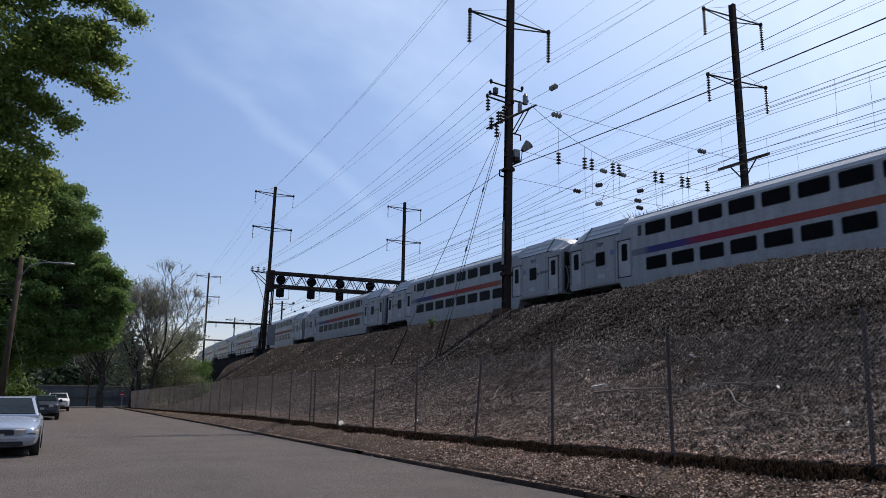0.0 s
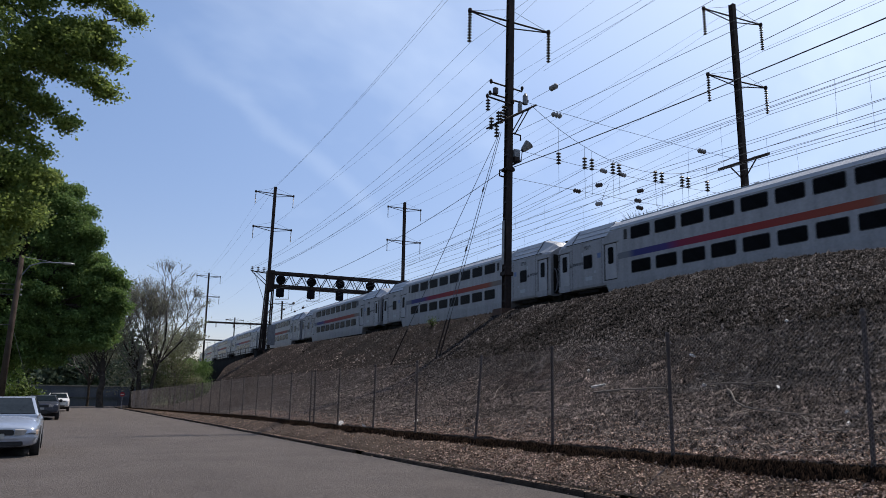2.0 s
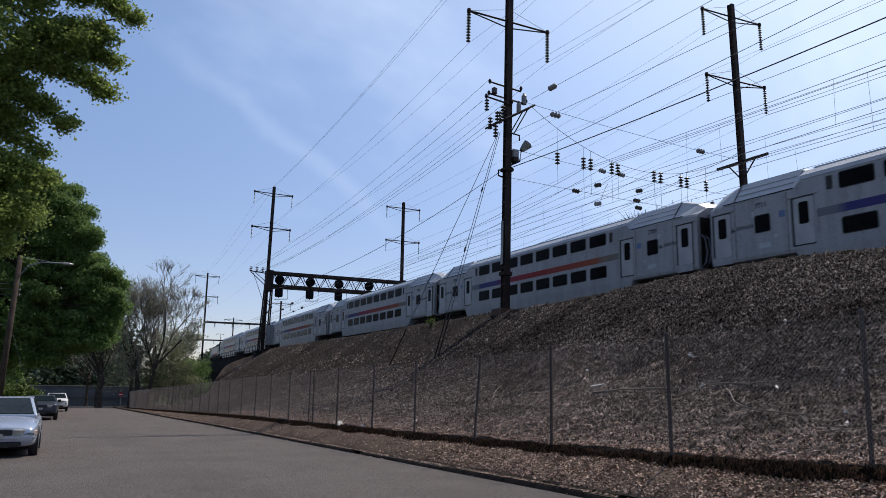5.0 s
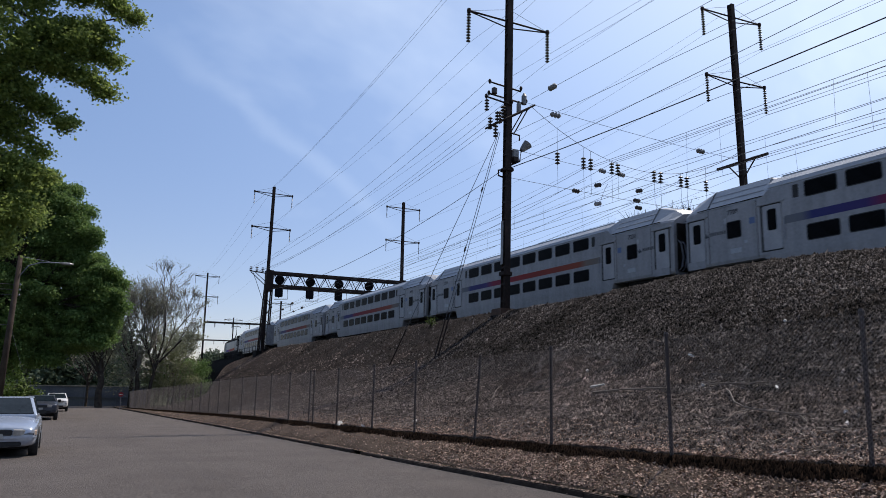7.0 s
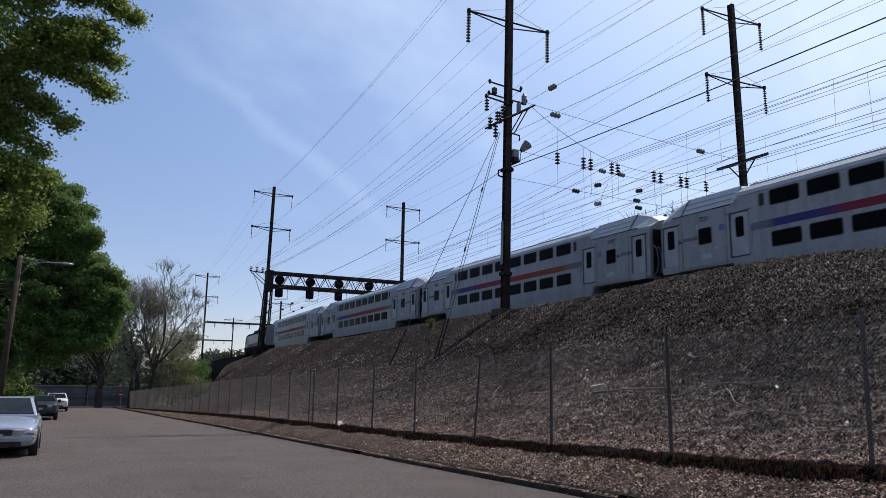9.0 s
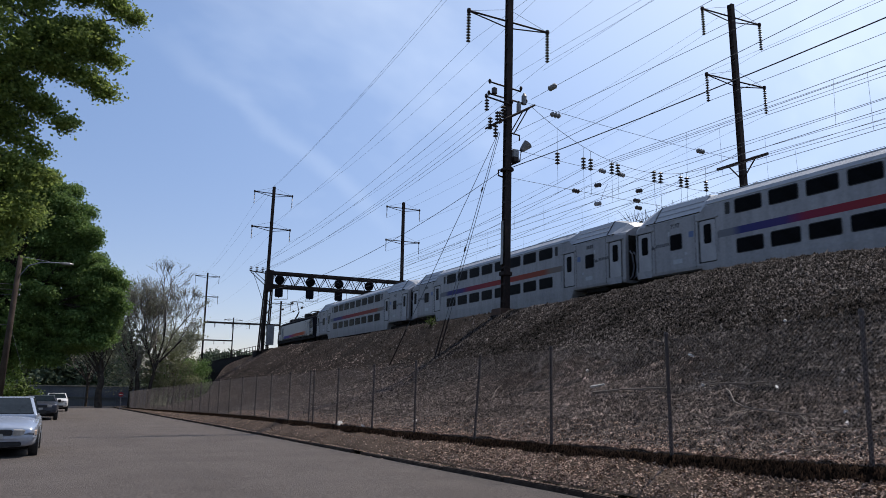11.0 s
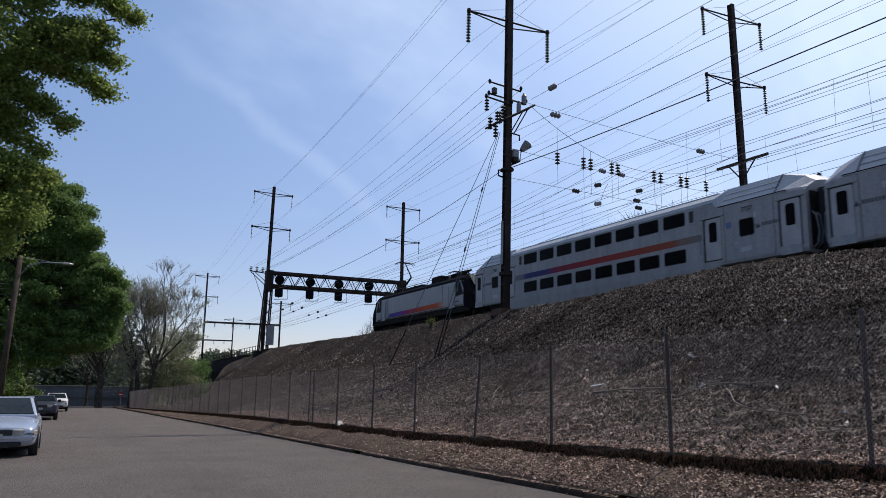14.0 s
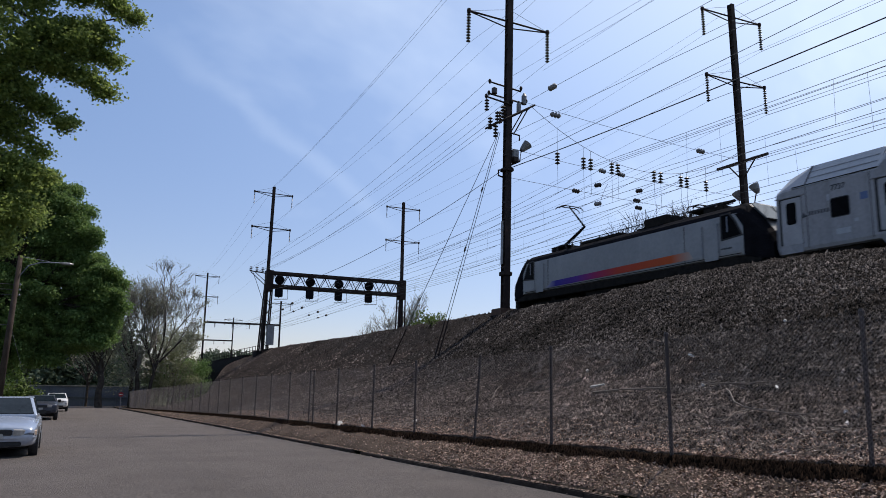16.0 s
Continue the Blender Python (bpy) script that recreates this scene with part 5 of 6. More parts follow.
def leafy_tree(label, base, trunk_top, trunk_r, ellipsoids, per, leaf, material, seed, spread=0.5, spray=1.2, limbs=1.0, bark=None):
    rnd = random.Random(seed)
    tr = tagged(new("tree"), label, "tree")
    base, trunk_top = Vector(base), Vector(trunk_top)
    pts = [base.lerp(trunk_top, i / 7) + Vector((rnd.uniform(-0.12, 0.12), rnd.uniform(-0.12, 0.12), 0)) * (i > 0) for i in range(8)]
    tube_bm = tube(bmesh.new(), [base - Vector((0, 0, 0.3))] + pts, [trunk_r * 1.5] + [trunk_r * (1.25 - 0.1 * i) for i in range(8)], 10)
    part("trunk", tube_bm, M_BARK, tr, smooth=True)
    clumps = crown_points(ellipsoids, rnd)
    bm = bmesh.new()
    centre = sum(clumps, Vector()) / len(clumps)
    leaf_p = []
    for c in clumps:
        start = base.lerp(trunk_top, rnd.uniform(0.35, 1.0))
        out = (c - Vector((centre.x, centre.y, centre.z - 2))).normalized()
        if rnd.random() < limbs:
            mid = start.lerp(c, 0.55) + Vector((rnd.uniform(-0.5, 0.5), rnd.uniform(-0.5, 0.5), rnd.uniform(0.0, 0.9)))
            r = trunk_r * rnd.uniform(0.12, 0.3)
            tube(bm, [start, mid, c + out * spray * 0.3], [r, r * 0.5, 0.012], 5, False)
        m = int(per * rnd.uniform(0.6, 1.3))
        for _ in range(m):
            k = rnd.uniform(-1, 0.55) * spray
            g = spread * (1.0 - 0.55 * max(0, k) / spray)
            leaf_p.append(c + out * k + Vector((rnd.gauss(0, g), rnd.gauss(0, g), rnd.gauss(0, g * 0.6) - 0.12 * abs(k))))
    part("branching", bm, bark or M_BARK, tr)
    foliage("crown", np.array([tuple(p) for p in leaf_p]), np.full(len(leaf_p), leaf), material, tr)
    return tr


def bare_tree(label, base, height, lean, spread, seed, material, leaf=0.22, leaf_n=5, depth=5, thin=0.022, bark=None):
    """A tree just coming into leaf: forking limbs and fine twigs with few leaves."""
    rnd = random.Random(seed)
    tr = tagged(new("tree"), label, "tree", "thin-leaved trees")
    trunk, twigs, tips = bmesh.new(), bmesh.new(), []

    def grow(p, d, length, r, level):
        q = p + d * length * 0.5 + Vector((rnd.uniform(-1, 1), rnd.uniform(-1, 1), rnd.uniform(-0.5, 1))) * length * 0.06
        e = q + (d + Vector((rnd.uniform(-1, 1), rnd.uniform(-1, 1), rnd.uniform(-0.2, 0.6))) * 0.16).normalized() * length * 0.5
        tube(trunk if level < 2 else twigs, [p, q, e], [max(thin, r), max(thin, r * 0.82), max(thin * 0.8, r * 0.66)], 7 if level < 2 else 4, False)
        if level >= depth:
            tips.append(e)
            return
        for _ in range(rnd.choice((2, 3, 3)) if level else 7):
            nd = (d + Vector((rnd.gauss(0, 1), rnd.gauss(0, 1), rnd.uniform(0.0, 1.0))) * spread).normalized()
            grow(p.lerp(e, rnd.uniform(0.5, 1.0)), nd, length * rnd.uniform(0.58, 0.78), r * rnd.uniform(0.46, 0.62), level + 1)

    base = Vector(base)
    grow(base - Vector((0, 0, 0.2)), Vector((*lean, 1)).normalized(), height * 0.30, height * 0.0125, 0)
    part("trunk", trunk, M_BARK, tr, smooth=True)
    part("branching", twigs, bark or M_PALEBARK, tr)
    lp = [t + Vector((rnd.gauss(0, 0.3), rnd.gauss(0, 0.3), rnd.gauss(0, 0.25))) for t in tips for _ in range(leaf_n)]
    if lp:
        foliage("crown", np.array([tuple(p) for p in lp]), np.full(len(lp), leaf), material, tr, 0.2)
    return tr


L_MAPLE = leaf_mat("maple leaf", (0.115, 0.172, 0.050), (0.30, 0.37, 0.100), 0.58)
L_DARK = leaf_mat("dark maple leaf", (0.080, 0.145, 0.044), (0.190, 0.285, 0.086), 0.42)
L_YOUNG = leaf_mat("young leaf", (0.17, 0.185, 0.12), (0.36, 0.37, 0.27), 0.45)
L_NEW = leaf_mat("new leaf", (0.10, 0.115, 0.055), (0.25, 0.265, 0.15), 0.4)
L_DRY = leaf_mat("dry leaf", (0.03, 0.024, 0.012), (0.07, 0.05, 0.03), 0.2)
L_SHRUB = leaf_mat("shrub leaf", (0.045, 0.085, 0.018), (0.12, 0.17, 0.04), 0.35)
L_FAR = leaf_mat("far leaf", (0.05, 0.075, 0.045), (0.12, 0.155, 0.10), 0.25)



def bough(root, tip, r0, r1, count):
    """Lumps of foliage along a bough that thins towards its tip."""
    root, tip = Vector(root), Vector(tip)
    out = []
    for i in range(6):
        k = i / 5
        r = r0 + (r1 - r0) * k
        out.append((tuple(root.lerp(tip, k) + Vector((0, 0, 0.12 * math.sin(k * math.pi)))), (r * 1.1, r * 1.0, r * 0.6), max(2, round(count / 6 * (1.4 - 0.8 * k)))))
    return out


MAPLE = [((-2.6, 15.2, 8.8), (2.5, 2.0, 2.5), 90), ((0.0, 15.2, 9.2), (1.0, 0.5, 0.5), 32), ((-1.7, 15.2, 6.6), (1.1, 0.7, 1.2), 50), ((-2.3, 15.6, 5.0), (1.85, 0.9, 1.0), 70),
         ((0.25, 15.2, 7.8), (0.6, 0.6, 0.42), 30),
         ((-0.9, 15.2, 8.5), (0.9, 0.5, 0.55), 36), ((-0.72, 14.9, 4.5), (0.75, 0.5, 0.9), 80), ((-0.8, 15.0, 7.4), (0.6, 0.7, 0.5), 24)]
for root, tip, r0, r1, count in (((-0.8, 15.2, 8.9), (1.28, 15.2, 8.58), 0.5, 0.07, 46), ((-0.3, 15.2, 7.8), (1.0, 15.3, 7.62), 0.42, 0.07, 40), ((0.3, 15.2, 8.1), (0.86, 15.0, 7.95), 0.3, 0.06, 16),
                                 ((-0.4, 15.1, 7.3), (0.9, 15.1, 6.92), 0.34, 0.06, 40), ((-1.0, 15.2, 6.9), (0.25, 15.2, 6.22), 0.42, 0.06, 46), ((-1.1, 15.3, 6.0), (-0.04, 15.3, 5.58), 0.26, 0.05, 26),
                                 ((-1.1, 15.0, 5.1), (0.08, 15.0, 5.08), 0.28, 0.06, 28), ((-1.2, 15.2, 6.4), (-0.35, 15.2, 6.1), 0.2, 0.05, 16)):
    MAPLE += bough(root, tip, r0, r1, count)
leafy_tree("broad green maple overhanging the street", (-5.4, 15.5, road_z(15)), (-4.8, 15.3, 8.0), 0.34, [((c[0] - 0.2, c[1], c[2]), r, n) for c, r, n in MAPLE], 160, 0.064, L_MAPLE, 3, 0.125, 0.10, 0.03)
DARK = [((-4.0, 59, 8.4), (6.2, 5.5, 8.0), 440), ((0.2, 57, 12.7), (2.1, 2.2, 1.9), 90), ((1.2, 57, 11.1), (1.3, 1.7, 1.2), 60), ((2.9, 57, 7.9), (1.6, 2.0, 1.2), 80), ((3.5, 57, 6.1), (1.4, 1.8, 1.0), 60),
        ((2.2, 57, 4.5), (1.8, 1.8, 1.1), 60), ((1.0, 57.5, 9.4), (2.1, 2.0, 1.8), 90), ((-0.3, 57, 3.6), (1.8, 2.0, 1.0), 44), ((-1.6, 57, 13.9), (2.0, 2.0, 1.5), 60), ((-2.0, 56, 6.0), (2.4, 2.0, 2.2), 80)]
rnd = random.Random(88)
for c, r, n in DARK[1:]:
    for k in range(7):
        a = rnd.uniform(-1.2, 2.6)
        q = rnd.uniform(0.35, 0.75)
        DARK.append(((c[0] + r[0] * math.cos(a), c[1] + rnd.uniform(-1, 0.6) * r[1], c[2] + r[2] * math.sin(a)), (q * 1.15, q, q * 0.55), 7))
leafy_tree("dense dark green maple beside the street", (-3.7, 59, road_z(59)), (-3.4, 59, 8.9), 0.42, DARK, 300, 0.15, L_DARK, 5, 0.27, 0.25, 0.25)
leafy_tree("shaded green tree at the end of the street", (6.8, 95, road_z(95)), (6.7, 95, 5.0), 0.33,
           [((5.0, 96, 7.2), (4.6, 3.5, 3.6), 70)], 120, 0.2, L_YOUNG, 8, 0.7, 1.4, 0.5)
leafy_tree("leafy tree standing beyond the wall", (-5.0, 78, road_z(78)), (-5, 78, 6.5), 0.35,
           [((-4.0, 78, 7.2), (6.5, 5.0, 6.0), 130)], 90, 0.42, L_DARK, 11, 0.8, 1.5)
leafy_tree("low bright shrub under the trees", (-0.6, 66, road_z(66)), (-0.6, 66, 0.7), 0.1, [((-1.1, 66, 0.5), (1.5, 1.2, 0.95), 30)], 90, 0.22, L_SHRUB, 12, 0.4, 0.6)
bare_tree("tall tree with bare limbs and pale new leaves", (11.9, 95, -1.5), 20.0, (0.03, 0.0), 0.44, 24, L_YOUNG, 0.10, 3, 7, 0.014, M_GREYBARK)
bare_tree("tree with dark trunk and sparse pale leaves", (10.3, 98, -1.5), 19.5, (-0.10, 0.0), 0.44, 22, L_YOUNG, 0.12, 3, 7, 0.014, M_GREYBARK)
bare_tree("slim tree with sparse pale leaves", (15.2, 102, -1.5), 14.0, (0.05, 0.0), 0.38, 27, L_YOUNG, 0.2, 14)
bare_tree("slim tree with sparse pale leaves", (6.0, 104, -1.5), 14.0, (0.0, 0.0), 0.45, 29, L_YOUNG, 0.24, 10)
leafy_tree("airy tree with thin grey-green new leaves", (10.9, 96, -1.5), (10.4, 96, 5.0), 0.26, [((9.6, 97, 4.6), (5.6, 3.2, 4.4), 120), ((12.8, 96, 7.4), (3.6, 3.0, 4.4), 60)], 46, 0.17, L_YOUNG, 52, 0.75, 1.2, 0.35, M_PALEBARK)
leafy_tree("low bushy tree at the foot of the bank", (15.0, 97, -1.5), (15.0, 97, 2.0), 0.16, [((14.4, 97, 2.6), (3.4, 2.2, 3.3), 80)], 150, 0.16, L_NEW, 53, 0.5, 0.8, 0.5, M_PALEBARK)
leafy_tree("dark bushy tree below the railway bridge", (19.6, 111, -1.6), (19.6, 111, 2.2), 0.16, [((19.4, 111, 1.9), (2.6, 2.0, 3.1), 80)], 150, 0.2, L_DARK, 55, 0.42, 0.7, 0.5)
leafy_tree("green tree below the far viaduct", (22.5, 142, -1.8), (22.5, 142, 2.5), 0.25, [((22.6, 142, 2.6), (4.4, 3.0, 3.6), 90)], 90, 0.32, L_SHRUB, 57, 0.6, 0.7, 0.4)
for k in range(5):
    leafy_tree("distant green tree beyond the viaduct", (58 + 4.6 * k, 300 + 3 * k, -1.8), (58 + 4.6 * k, 300 + 3 * k, 6), 0.4, [((58 + 4.6 * k, 300 + 3 * k, 8.2 + 0.6 * (k % 2)), (4.2, 3.5, 6.0), 50)], 40, 0.8, L_FAR, 60 + k, 1.0, 0.8, 0.2)
# beyond the tracks
bare_tree("thin tree beyond the railway", (51.5, 112, -1.5), 21.5, (0, 0), 0.44, 31, L_YOUNG, 0.14, 2, 6, 0.02, M_GREYBARK)
bare_tree("thin tree beyond the railway", (47.5, 48, -0.7), 21.6, (0.0, 0.05), 0.42, 33, L_DRY, 0.06, 2, 6, 0.016, M_BARK)
bare_tree("thin tree beyond the railway", (47.2, 43, -0.6), 23.0, (0.0, 0.05), 0.38, 36, L_DRY, 0.09, 3, 6, 0.016, M_BARK)
bare_tree("thin tree beyond the railway", (50, 86, -1.3), 17.0, (0.0, 0.05), 0.40, 38, L_YOUNG, 0.22, 6)
leafy_tree("bushy green tree beyond the railway", (49.5, 98, -1.4), (49.5, 98, 6.0), 0.3, [((49.5, 98, 8.8), (3.4, 3.0, 3.6), 70)], 70, 0.34, L_SHRUB, 41, 0.6, 1.0)

# far woods round the horizon
P, W = [], []
rnd = random.Random(4)
for i in range(560):
    y = rnd.uniform(118, 160) if i < 340 else rnd.uniform(230, 420)
    x = rnd.uniform(-45, 21) if i < 340 else rnd.uniform(-160, 190)
    r = rnd.uniform(2.8, 5.2) if i < 340 else rnd.uniform(4, 8)
    r *= 0.42 if i < 340 and x > 13 else 1.0
    r *= 0.5 if i >= 340 else 1.0
    for _ in range(260 if i < 340 else 240):
        d = Vector((rnd.gauss(0, 1), rnd.gauss(0, 1), rnd.gauss(0, 1))).normalized() * r * rnd.uniform(0.6, 1.05)
        P.append((x + d.x, y + d.y, -1.8 + max(0.1, r * 1.15 + d.z * 1.4)))
        W.append(r * (0.2 if x < 13 else 0.12) if i < 340 else r * 0.15)
many("far_woods", leaf_quads(np.array(P), np.array(W), 0.3), 4, [(0, 1, 2), (0, 2, 3)], len(P), L_FAR, "distant green woodland")

# ---------------- end of the street ----------------
M_WALL = mat("blue-grey wall", (0.07, 0.08, 0.115), (0.12, 0.13, 0.17), 0.6, 0.85, bump=0.2)
bw = tagged(new("long_low_wall"), "long blue-grey wall with a pale coping across the end", "wall")
for i in range(9):
    part("wall_panel", box(bmesh.new(), -22 + i * 4.0, -18.02 + i * 4.0, 109.8, 110.2, -2.0, 0.80, 0.02), M_WALL, bw)
part("coping", box(bmesh.new(), -22, 14, 109.7, 110.3, 0.804, 0.93, 0.02), M_CONC, bw)
part("ledge", box(bmesh.new(), -22, 14, 109.6, 109.8, -0.6, -0.42, 0.02), M_WALL, bw)
st = tagged(new("stop_sign"), "red octagonal road sign on a thin post", "road sign")
part("post", tube(bmesh.new(), [(8.05, 84.5, -1.4), (8.05, 84.5, 0.45)], 0.03, 6), M_GALV, st)
M_RED = mat("sign red", (0.26, 0.018, 0.022), (0.33, 0.025, 0.03), 5, 0.5)
bm = bmesh.new()
loft(bm, [[(8.05 + 0.24 * math.cos(radians(22.5 + 45 * k)), y, 0.22 + 0.24 * math.sin(radians(22.5 + 45 * k))) for k in range(8)] for y in (84.44, 84.455)])
plate = part("sign_plate", bm, M_RED, st)
part("lettering", box(bmesh.new(), 7.90, 8.20, 84.43, 84.438, 0.19, 0.25), M_CLUTTER, plate)

# street lamp on a wooden pole
up = tagged(new("utility_pole"), "brown wooden utility pole with a street lamp arm", "utility pole")
part("pole", tube(bmesh.new(), [(-1.62, 50, -1.1), (-1.3, 50, 8.6)], [0.20, 0.13], 10), M_WOOD, up, smooth=True)
part("lamp_arm", tube(bmesh.new(), [(-1.25, 50, 7.4), (-0.85, 50, 8.05), (-0.2, 50, 8.3), (0.7, 50, 8.35), (1.1, 50, 8.32)], 0.035, 6), M_GALV, up)
part("tie_rod", tube(bmesh.new(), [(-1.3, 50, 8.55), (0.3, 50, 8.36)], 0.015, 5), M_GALV, up)
bm = bmesh.new()
loft(bm, [[(x, 50 + 0.15 * w * math.cos(a), 8.33 + 0.09 * w * math.sin(a)) for a in [math.pi * 2 * k / 8 for k in range(8)]] for x, w in ((0.75, 0.4), (0.95, 0.9), (1.3, 1.0), (1.5, 0.3))])
part("lamp_head", bm, M_GREYINS, up)
for z in (6.9, 6.6, 6.3):
    part("insulator", lathe(bmesh.new(), [(0.03, z - 0.06), (0.06, z - 0.03), (0.06, z + 0.03), (0.03, z + 0.06)], (-1.15, 49.85, 0), 8), M_GREYINS, up)
for z, zz in ((6.9, 7.6), (6.6, 7.2), (6.3, 6.9), (4.6, 4.75)):
    wire((-1.3, 50, z), (-14, 44, zz), 0.35, 0.018, "utility wire on the wooden pole")
    wire((-1.3, 50, z), (-4.0, 96, zz - 0.4), 0.5, 0.014, "utility wire on the wooden pole")
wire((-1.35, 50, 4.4), (0.1, 52, 0.5), 0.2, 0.014, "slack utility cable on the wooden pole")


# ---------------- cars ----------------
M_TYRE = mat("tyre", (0.010, 0.010, 0.011), (0.025, 0.025, 0.026), 6, 0.85)
M_RIM = mat("alloy rim", (0.25, 0.26, 0.27), (0.42, 0.43, 0.44), 6, 0.35, 0.7)
M_LENS = mat("clear lamp", (0.26, 0.25, 0.235), (0.42, 0.405, 0.38), 8, 0.12)
M_AMBER = mat("amber lamp", (0.42, 0.30, 0.22), (0.52, 0.40, 0.32), 8, 0.2)


def car(name, label, where, turn, paint, W, L, hood, roof, cuts, cabin, wheels, r):
    """cuts: (y, low, shoulder, top, half-width factor) along the body; cabin: y of windscreen foot, its top, roof end, rear foot."""
    ca = tagged(new(name), label, "car", "parked cars")
    ca.matrix_basis = Matrix.Translation(where) @ Matrix.Rotation(turn, 4, "Z") @ Matrix.Rotation(-0.015, 4, "X")
    h = W / 2

    def sec(y, low, sh, top, f):
        half = [(h * f * 0.90, low), (h * f * 0.98, low + 0.10), (h * f, low + (sh - low) * 0.5), (h * f * 0.985, sh - 0.05), (h * f * 0.93, sh), (h * f * 0.70, top - 0.01), (h * f * 0.3, top)]
        return [(x, y, z) for x, z in half] + [(-x, y, z) for x, z in half[::-1]]

    bm = bmesh.new()
    loft(bm, [sec(*c) for c in cuts])
    body = part("body", bm, paint, ca, smooth=True)
    mod = body.modifiers.new("soft", "SUBSURF")
    mod.levels = mod.render_levels = 2
    a, b, c, d = cabin
    belt = hood + 0.02

    bm = bmesh.new()
    ring0 = [Vector((h * 0.90, a, belt)), Vector((h * 0.92, (a + d) / 2, belt)), Vector((h * 0.88, d, belt)), Vector((-h * 0.88, d, belt)), Vector((-h * 0.92, (a + d) / 2, belt)), Vector((-h * 0.90, a, belt))]
    ring1 = [Vector((h * 0.72, b, roof - 0.04)), Vector((h * 0.74, (b + c) / 2, roof)), Vector((h * 0.72, c, roof - 0.03)), Vector((-h * 0.72, c, roof - 0.03)), Vector((-h * 0.74, (b + c) / 2, roof)), Vector((-h * 0.72, b, roof - 0.04))]
    under = [v - Vector((0, 0, 0.2)) for v in ring0]
    loft(bm, [under, ring0, ring1])
    cabin_ob = part("cabin", bm, paint, ca)
    bmod = cabin_ob.modifiers.new("round", "BEVEL")
    bmod.width, bmod.segments = 0.05, 3

    def pane(name, q, inset=0.1, proud=0.012):
        q = [Vector(v) for v in q]
        m = sum(q, Vector()) / 4
        nrm = (q[1] - q[0]).cross(q[3] - q[0]).normalized()
        if nrm.dot(m - Vector((0, (b + c) / 2, belt))) < 0:
            nrm = -nrm
        s = [v.lerp(m, inset) for v in q]
        bm = bmesh.new()
        loft(bm, [[v - nrm * 0.01 for v in s], [v + nrm * proud for v in s]])
        part(name, bm, M_SCREEN, ca)

    pane("windscreen", (ring0[5], ring0[0], ring1[0], ring1[5]), 0.10, 0.014)
    pane("rear_window", (ring0[2], ring0[3], ring1[3], ring1[2]))
    pane("side_window", (ring0[0], ring0[1], ring1[1], ring1[0]), 0.13)
    pane("side_window", (ring0[1], ring0[2], ring1[2], ring1[1]), 0.13)
    pane("side_window", (ring0[5], ring0[4], ring1[4], ring1[5]), 0.13)
    pane("side_window", (ring0[4], ring0[3], ring1[3], ring1[4]), 0.13)
    # front: grille, lamps, bumper
    f0 = cuts[1][0]
    zf = cuts[1][2]
    part("grille", box(bmesh.new(), -h * 0.39, h * 0.39, f0 - 0.105, f0 + 0.1, zf - 0.19, zf - 0.06, 0.02), M_RUBBER, ca)
    for k in (-1, 1):
        # lamp glass that follows the corner of the body
        def lamp(u0, u1, z0, z1):
            bm = bmesh.new()
            secs = []
            for i in range(6):
                u = u0 + (u1 - u0) * i / 5
                y = f0 - 0.10 + 0.26 * max(0.0, (u - 0.40) / 0.55) ** 2
                drop = 0.03 * (u - 0.4)
                secs.append([(k * h * u, y, zf + z0), (k * h * u, y - 0.012, zf + z1 - drop - 0.02), (k * h * u, y + 0.03, zf + z1 - drop), (k * h * u, y + 0.25, zf + z1 - drop), (k * h * u, y + 0.25, zf + z0)])
            return loft(bm, secs)

        part("headlight", lamp(0.41, 0.84, -0.185, -0.045), M_LENS, ca, "clear headlamp")
        part("indicator", lamp(0.845, 0.955, -0.18, -0.055), M_AMBER, ca, "pale amber corner lamp")
        bm = bmesh.new()
        box(bm, min(k * h * 0.93, k * (h + 0.12)), max(k * h * 0.93, k * (h + 0.12)), a + 0.28, a + 0.38, belt, belt + 0.11, 0.03)
        part("wing_mirror", bm, M_RUBBER, ca)
    zl = cuts[1][1]
    part("bumper", box(bmesh.new(), -h * 0.93, h * 0.93, f0 - 0.10, f0 + 0.3, zl + 0.17, zl + 0.31, 0.05), paint, ca)
    part("bumper_gap", box(bmesh.new(), -h * 0.90, h * 0.90, f0 - 0.045, f0 + 0.2, zl + 0.30, zl + 0.335, 0.005), M_RUBBER, ca)
    part("air_intake", box(bmesh.new(), -h * 0.62, h * 0.62, f0 - 0.07, f0 + 0.2, cuts[1][1] + 0.04, cuts[1][1] + 0.15, 0.02), M_RUBBER, ca)
    part("number_plate", box(bmesh.new(), -0.16, 0.16, f0 - 0.115, f0 - 0.09, cuts[1][1] + 0.22, cuts[1][1] + 0.34, 0.01), M_RIM, ca)
    part("floor_pan", box(bmesh.new(), -h * 0.8, h * 0.8, f0 + 0.2, L - 0.3, 0.2, cuts[2][1] + 0.12), M_UNDER, ca)
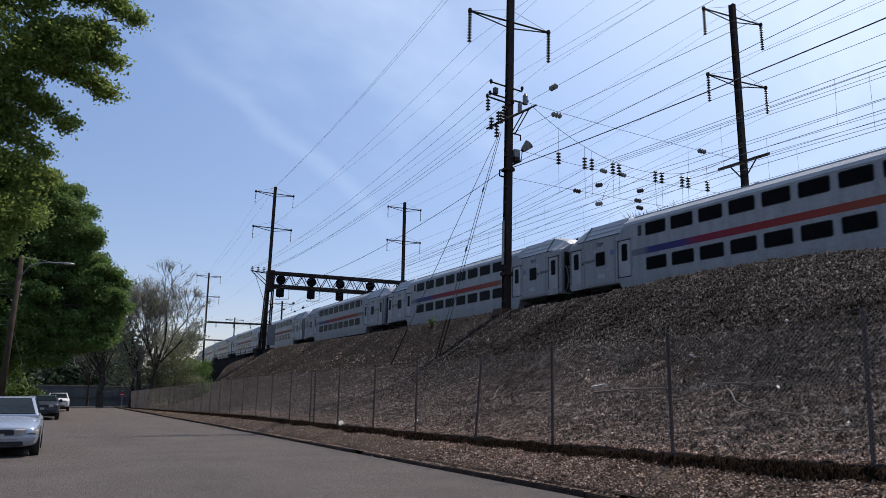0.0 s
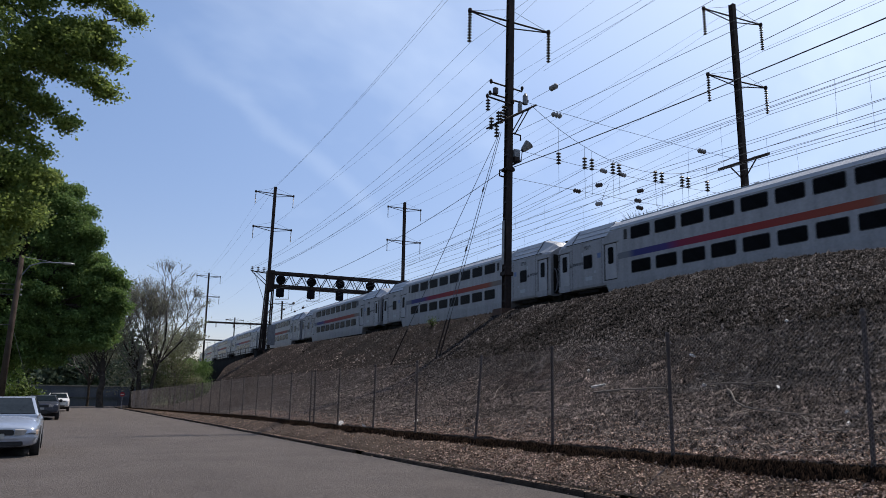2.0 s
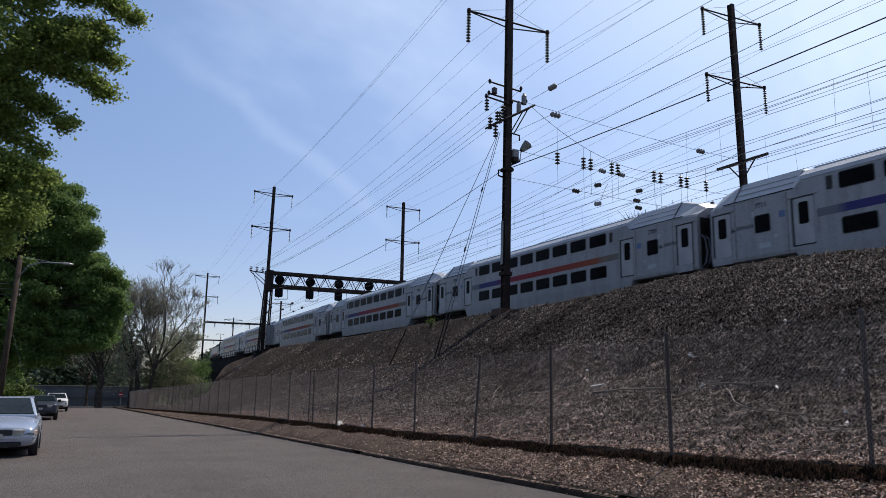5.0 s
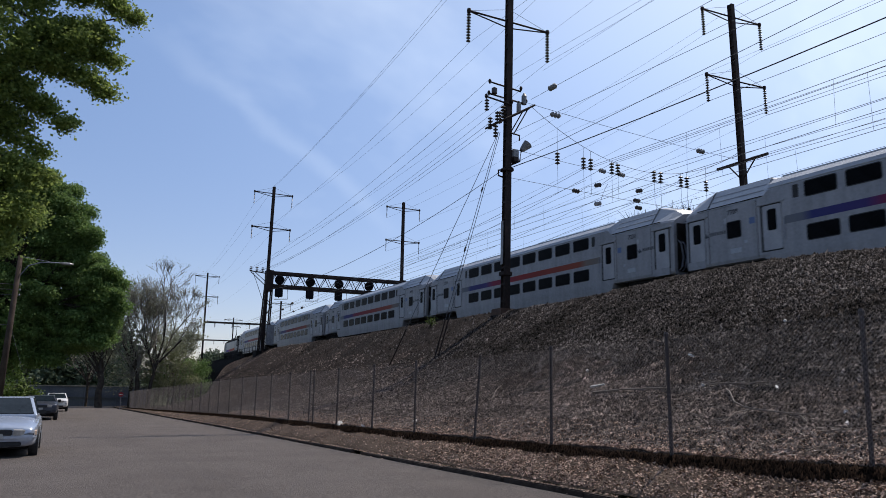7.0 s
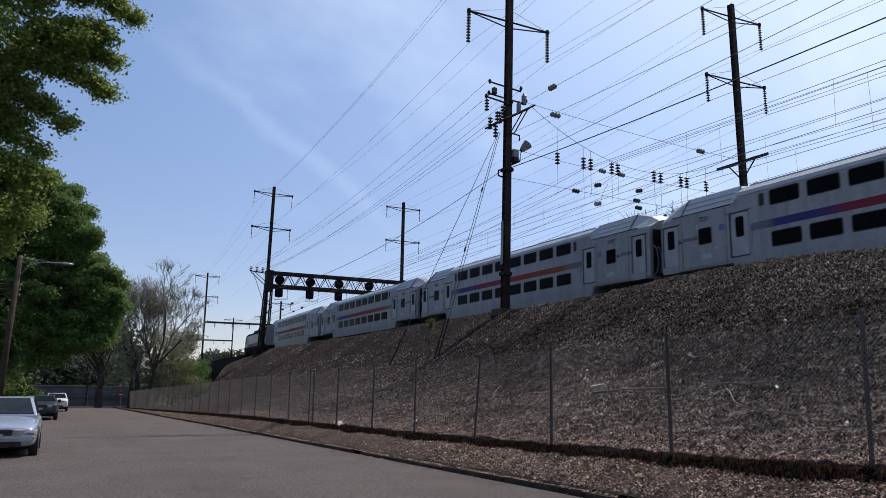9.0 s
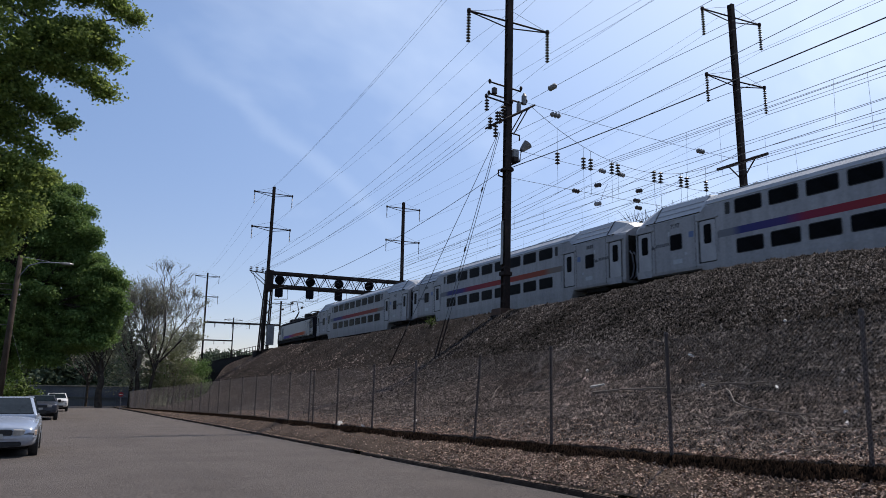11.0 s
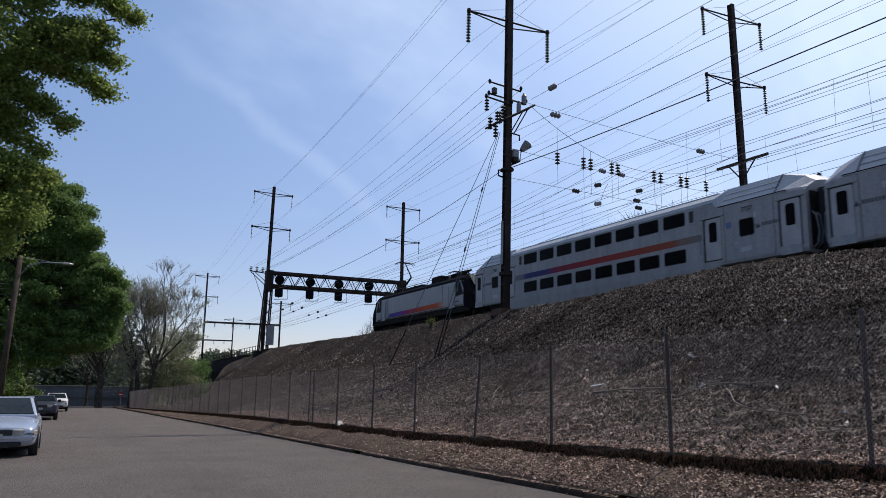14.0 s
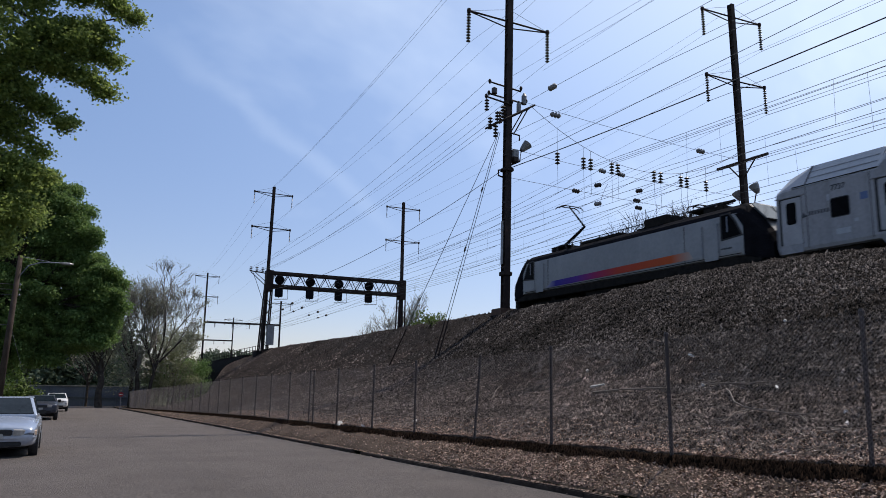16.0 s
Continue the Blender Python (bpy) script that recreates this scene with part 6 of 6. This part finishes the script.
    for y in wheels:
        for k in (-1, 1):
            x = k * (h - 0.10)
            w = part("wheel", lathe(bmesh.new(), [(r * 0.6, -0.10), (r * 0.95, -0.10), (r, -0.07), (r, 0.07), (r * 0.95, 0.10), (r * 0.6, 0.10)], (x, y, r), 24, "x"), M_TYRE, ca)
            part("rim", lathe(bmesh.new(), [(0.05, -0.12), (r * 0.35, -0.105), (r * 0.6, -0.115), (r * 0.62, 0.115), (r * 0.35, 0.105), (0.05, 0.12)], (x, y, r), 16, "x"), M_RIM, w)
            part("wheel_arch", lathe(bmesh.new(), [(r * 1.12, -0.09), (r * 1.16, 0.0), (r * 1.16, 0.105), (r * 1.0, 0.107)], (x, y, r + 0.02), 24, "x"), M_RUBBER, ca)
    return ca


M_SILVER = mat("silver car paint", (0.34, 0.39, 0.48), (0.42, 0.47, 0.56), 1.0, 0.22, 0.45)
M_NAVY = mat("dark blue car paint", (0.035, 0.04, 0.055), (0.055, 0.06, 0.08), 1.0, 0.3, 0.2)
M_WHITE = mat("white car paint", (0.62, 0.62, 0.62), (0.72, 0.72, 0.72), 1.0, 0.3)
SEDAN = [(0.0, 0.30, 0.60, 0.64, 0.80), (0.06, 0.22, 0.70, 0.74, 0.90), (0.45, 0.20, 0.76, 0.82, 0.98), (1.3, 0.20, 0.86, 0.95, 1.0), (2.4, 0.20, 0.90, 0.98, 1.0), (3.7, 0.20, 0.91, 0.99, 1.0), (4.3, 0.22, 0.88, 0.96, 0.97), (4.62, 0.26, 0.82, 0.88, 0.90), (4.7, 0.34, 0.70, 0.74, 0.82)]
car("sedan", "silver four-door sedan parked by the kerb", (-0.64, 21.0, road_z(21) + 0.015), -0.03, M_SILVER, 1.78, 4.7, 0.94, 1.42, SEDAN, (1.28, 2.0, 3.25, 3.95), (0.86, 3.6), 0.31)
PICK = [(0.0, 0.42, 0.80, 0.84, 0.88), (0.06, 0.36, 0.90, 0.94, 0.94), (0.4, 0.32, 0.96, 1.0, 1.0), (1.5, 0.32, 1.0, 1.05, 1.0), (2.6, 0.32, 1.02, 1.06, 1.0), (4.0, 0.34, 1.02, 1.05, 1.0), (5.0, 0.38, 1.0, 1.04, 0.98), (5.1, 0.45, 0.9, 0.95, 0.94)]
car("pickup_truck", "dark blue pickup parked by the kerb", (0.52, 49.6, road_z(49) + 0.015), -0.035, M_NAVY, 1.85, 5.1, 1.02, 1.40, PICK, (1.5, 2.05, 3.0, 3.25), (0.95, 4.1), 0.36)
SUV = [(0.0, 0.42, 0.84, 0.88, 0.86), (0.06, 0.36, 0.96, 1.0, 0.93), (0.4, 0.32, 1.02, 1.08, 1.0), (1.3, 0.32, 1.06, 1.12, 1.0), (2.6, 0.32, 1.08, 1.14, 1.0), (4.2, 0.34, 1.08, 1.14, 1.0), (4.6, 0.38, 1.0, 1.06, 0.97), (4.66, 0.45, 0.9, 0.95, 0.92)]
car("off_road_car", "white off-road car parked by the kerb", (1.95, 73.3, road_z(73) + 0.015), -0.035, M_WHITE, 1.86, 4.66, 1.09, 1.56, SUV, (1.2, 1.75, 4.2, 4.5), (0.9, 3.65), 0.37)


# ---------------- litter on the bank ----------------
def on_bank(x, y, up=0.0):
    return Vector((x, y, bank_h(x, y) + up))


for x, y, a, b in ((15.45, 14.98, 0.11, 0.06), (13.58, 10.88, 0.08, 0.035), (10.94, 7.55, 0.04, 0.025), (11.76, 8.13, 0.03, 0.025), (9.08, 24.3, 0.16, 0.09), (9.77, 20.06, 0.08, 0.07),
                   (17.22, 13.41, 0.05, 0.03), (9.02, 22.12, 0.08, 0.05), (14.9, 18.68, 0.05, 0.04), (13.81, 13.08, 0.06, 0.03)):
    bm = bmesh.new()
    r = random.Random(int(x * 100 + y * 10))
    loft(bm, [[(a * math.cos(t) * r.uniform(0.7, 1.1), b * math.sin(t) * r.uniform(0.7, 1.1), h) for t in [k * math.pi / 4 for k in range(8)]] for h in (-0.02, 0.035)])
    bmesh.ops.transform(bm, verts=bm.verts, matrix=Matrix.Translation(on_bank(x, y, 0.03)) @ Matrix.Rotation(r.uniform(0, 3), 4, "Z") @ Matrix.Rotation(-0.5, 4, "Y"))
    tagged(part("scrap", bm, M_CLUTTER), "crumpled pale scrap lying on the bank", "litter", "scraps on the bank")
for pts, r in ((((13.61, 16.95), (13.76, 16.54)), 0.03),):
    tagged(part("plank", tube(bmesh.new(), [on_bank(x, y, 0.05) for x, y in pts], r, 4), M_CLUTTER), "short pale weathered plank on the bank", "plank", "planks on the bank")
for pts, r in ((((13.46, 12.1), (12.9, 11.5), (12.26, 10.83), (11.8, 10.2), (11.53, 9.69), (11.32, 8.83), (11.58, 8.59)), 0.02), (((12.76, 15.79), (12.99, 14.97), (13.32, 13.85)), 0.026),
               (((12.1, 21.32), (12.74, 21.86)), 0.02), (((12.38, 20.09), (13.5, 21.7), (14.16, 22.33)), 0.016), (((13.81, 13.08), (13.77, 11.68), (14.06, 10.91)), 0.012),
               (((13.16, 35.5), (14.16, 35.09)), 0.03), (((11.11, 10.83), (10.9, 10.3)), 0.012), (((11.4, 8.7), (10.9, 8.2)), 0.01), (((11.9, 10.0), (11.2, 9.9), (10.7, 9.7)), 0.01)):
    tagged(part("fallen_branch", tube(bmesh.new(), [on_bank(x, y, 0.06 + 0.03 * (i % 2)) for i, (x, y) in enumerate(pts)], [r * (1 - 0.6 * i / len(pts)) for i in range(len(pts))], 5), M_TWIG),
           "dry fallen branch lying on the bank", "branch", "fallen branches")
# tuft at the edge of the bank
tf = tagged(new("shrub"), "small dark dry shrub on the edge of the bank", "shrub")
rnd = random.Random(9)
for i in range(12):
    a = rnd.uniform(0, 6.3)
    p = on_bank(21.2, 41.6)
    part("stem", tube(bmesh.new(), [p, p + Vector((math.cos(a) * 0.14, math.sin(a) * 0.14, 0.3)), p + Vector((math.cos(a) * 0.28, math.sin(a) * 0.28, rnd.uniform(0.3, 0.6)))], [0.02, 0.012, 0.005], 4), M_BARK, tf)
p = on_bank(21.2, 41.6, 0.28)
foliage("crown", np.array([(p.x + rnd.gauss(0, 0.17), p.y + rnd.gauss(0, 0.17), p.z + rnd.gauss(0, 0.15)) for _ in range(300)]), np.full(300, 0.07), L_SHRUB, tf)

motions()
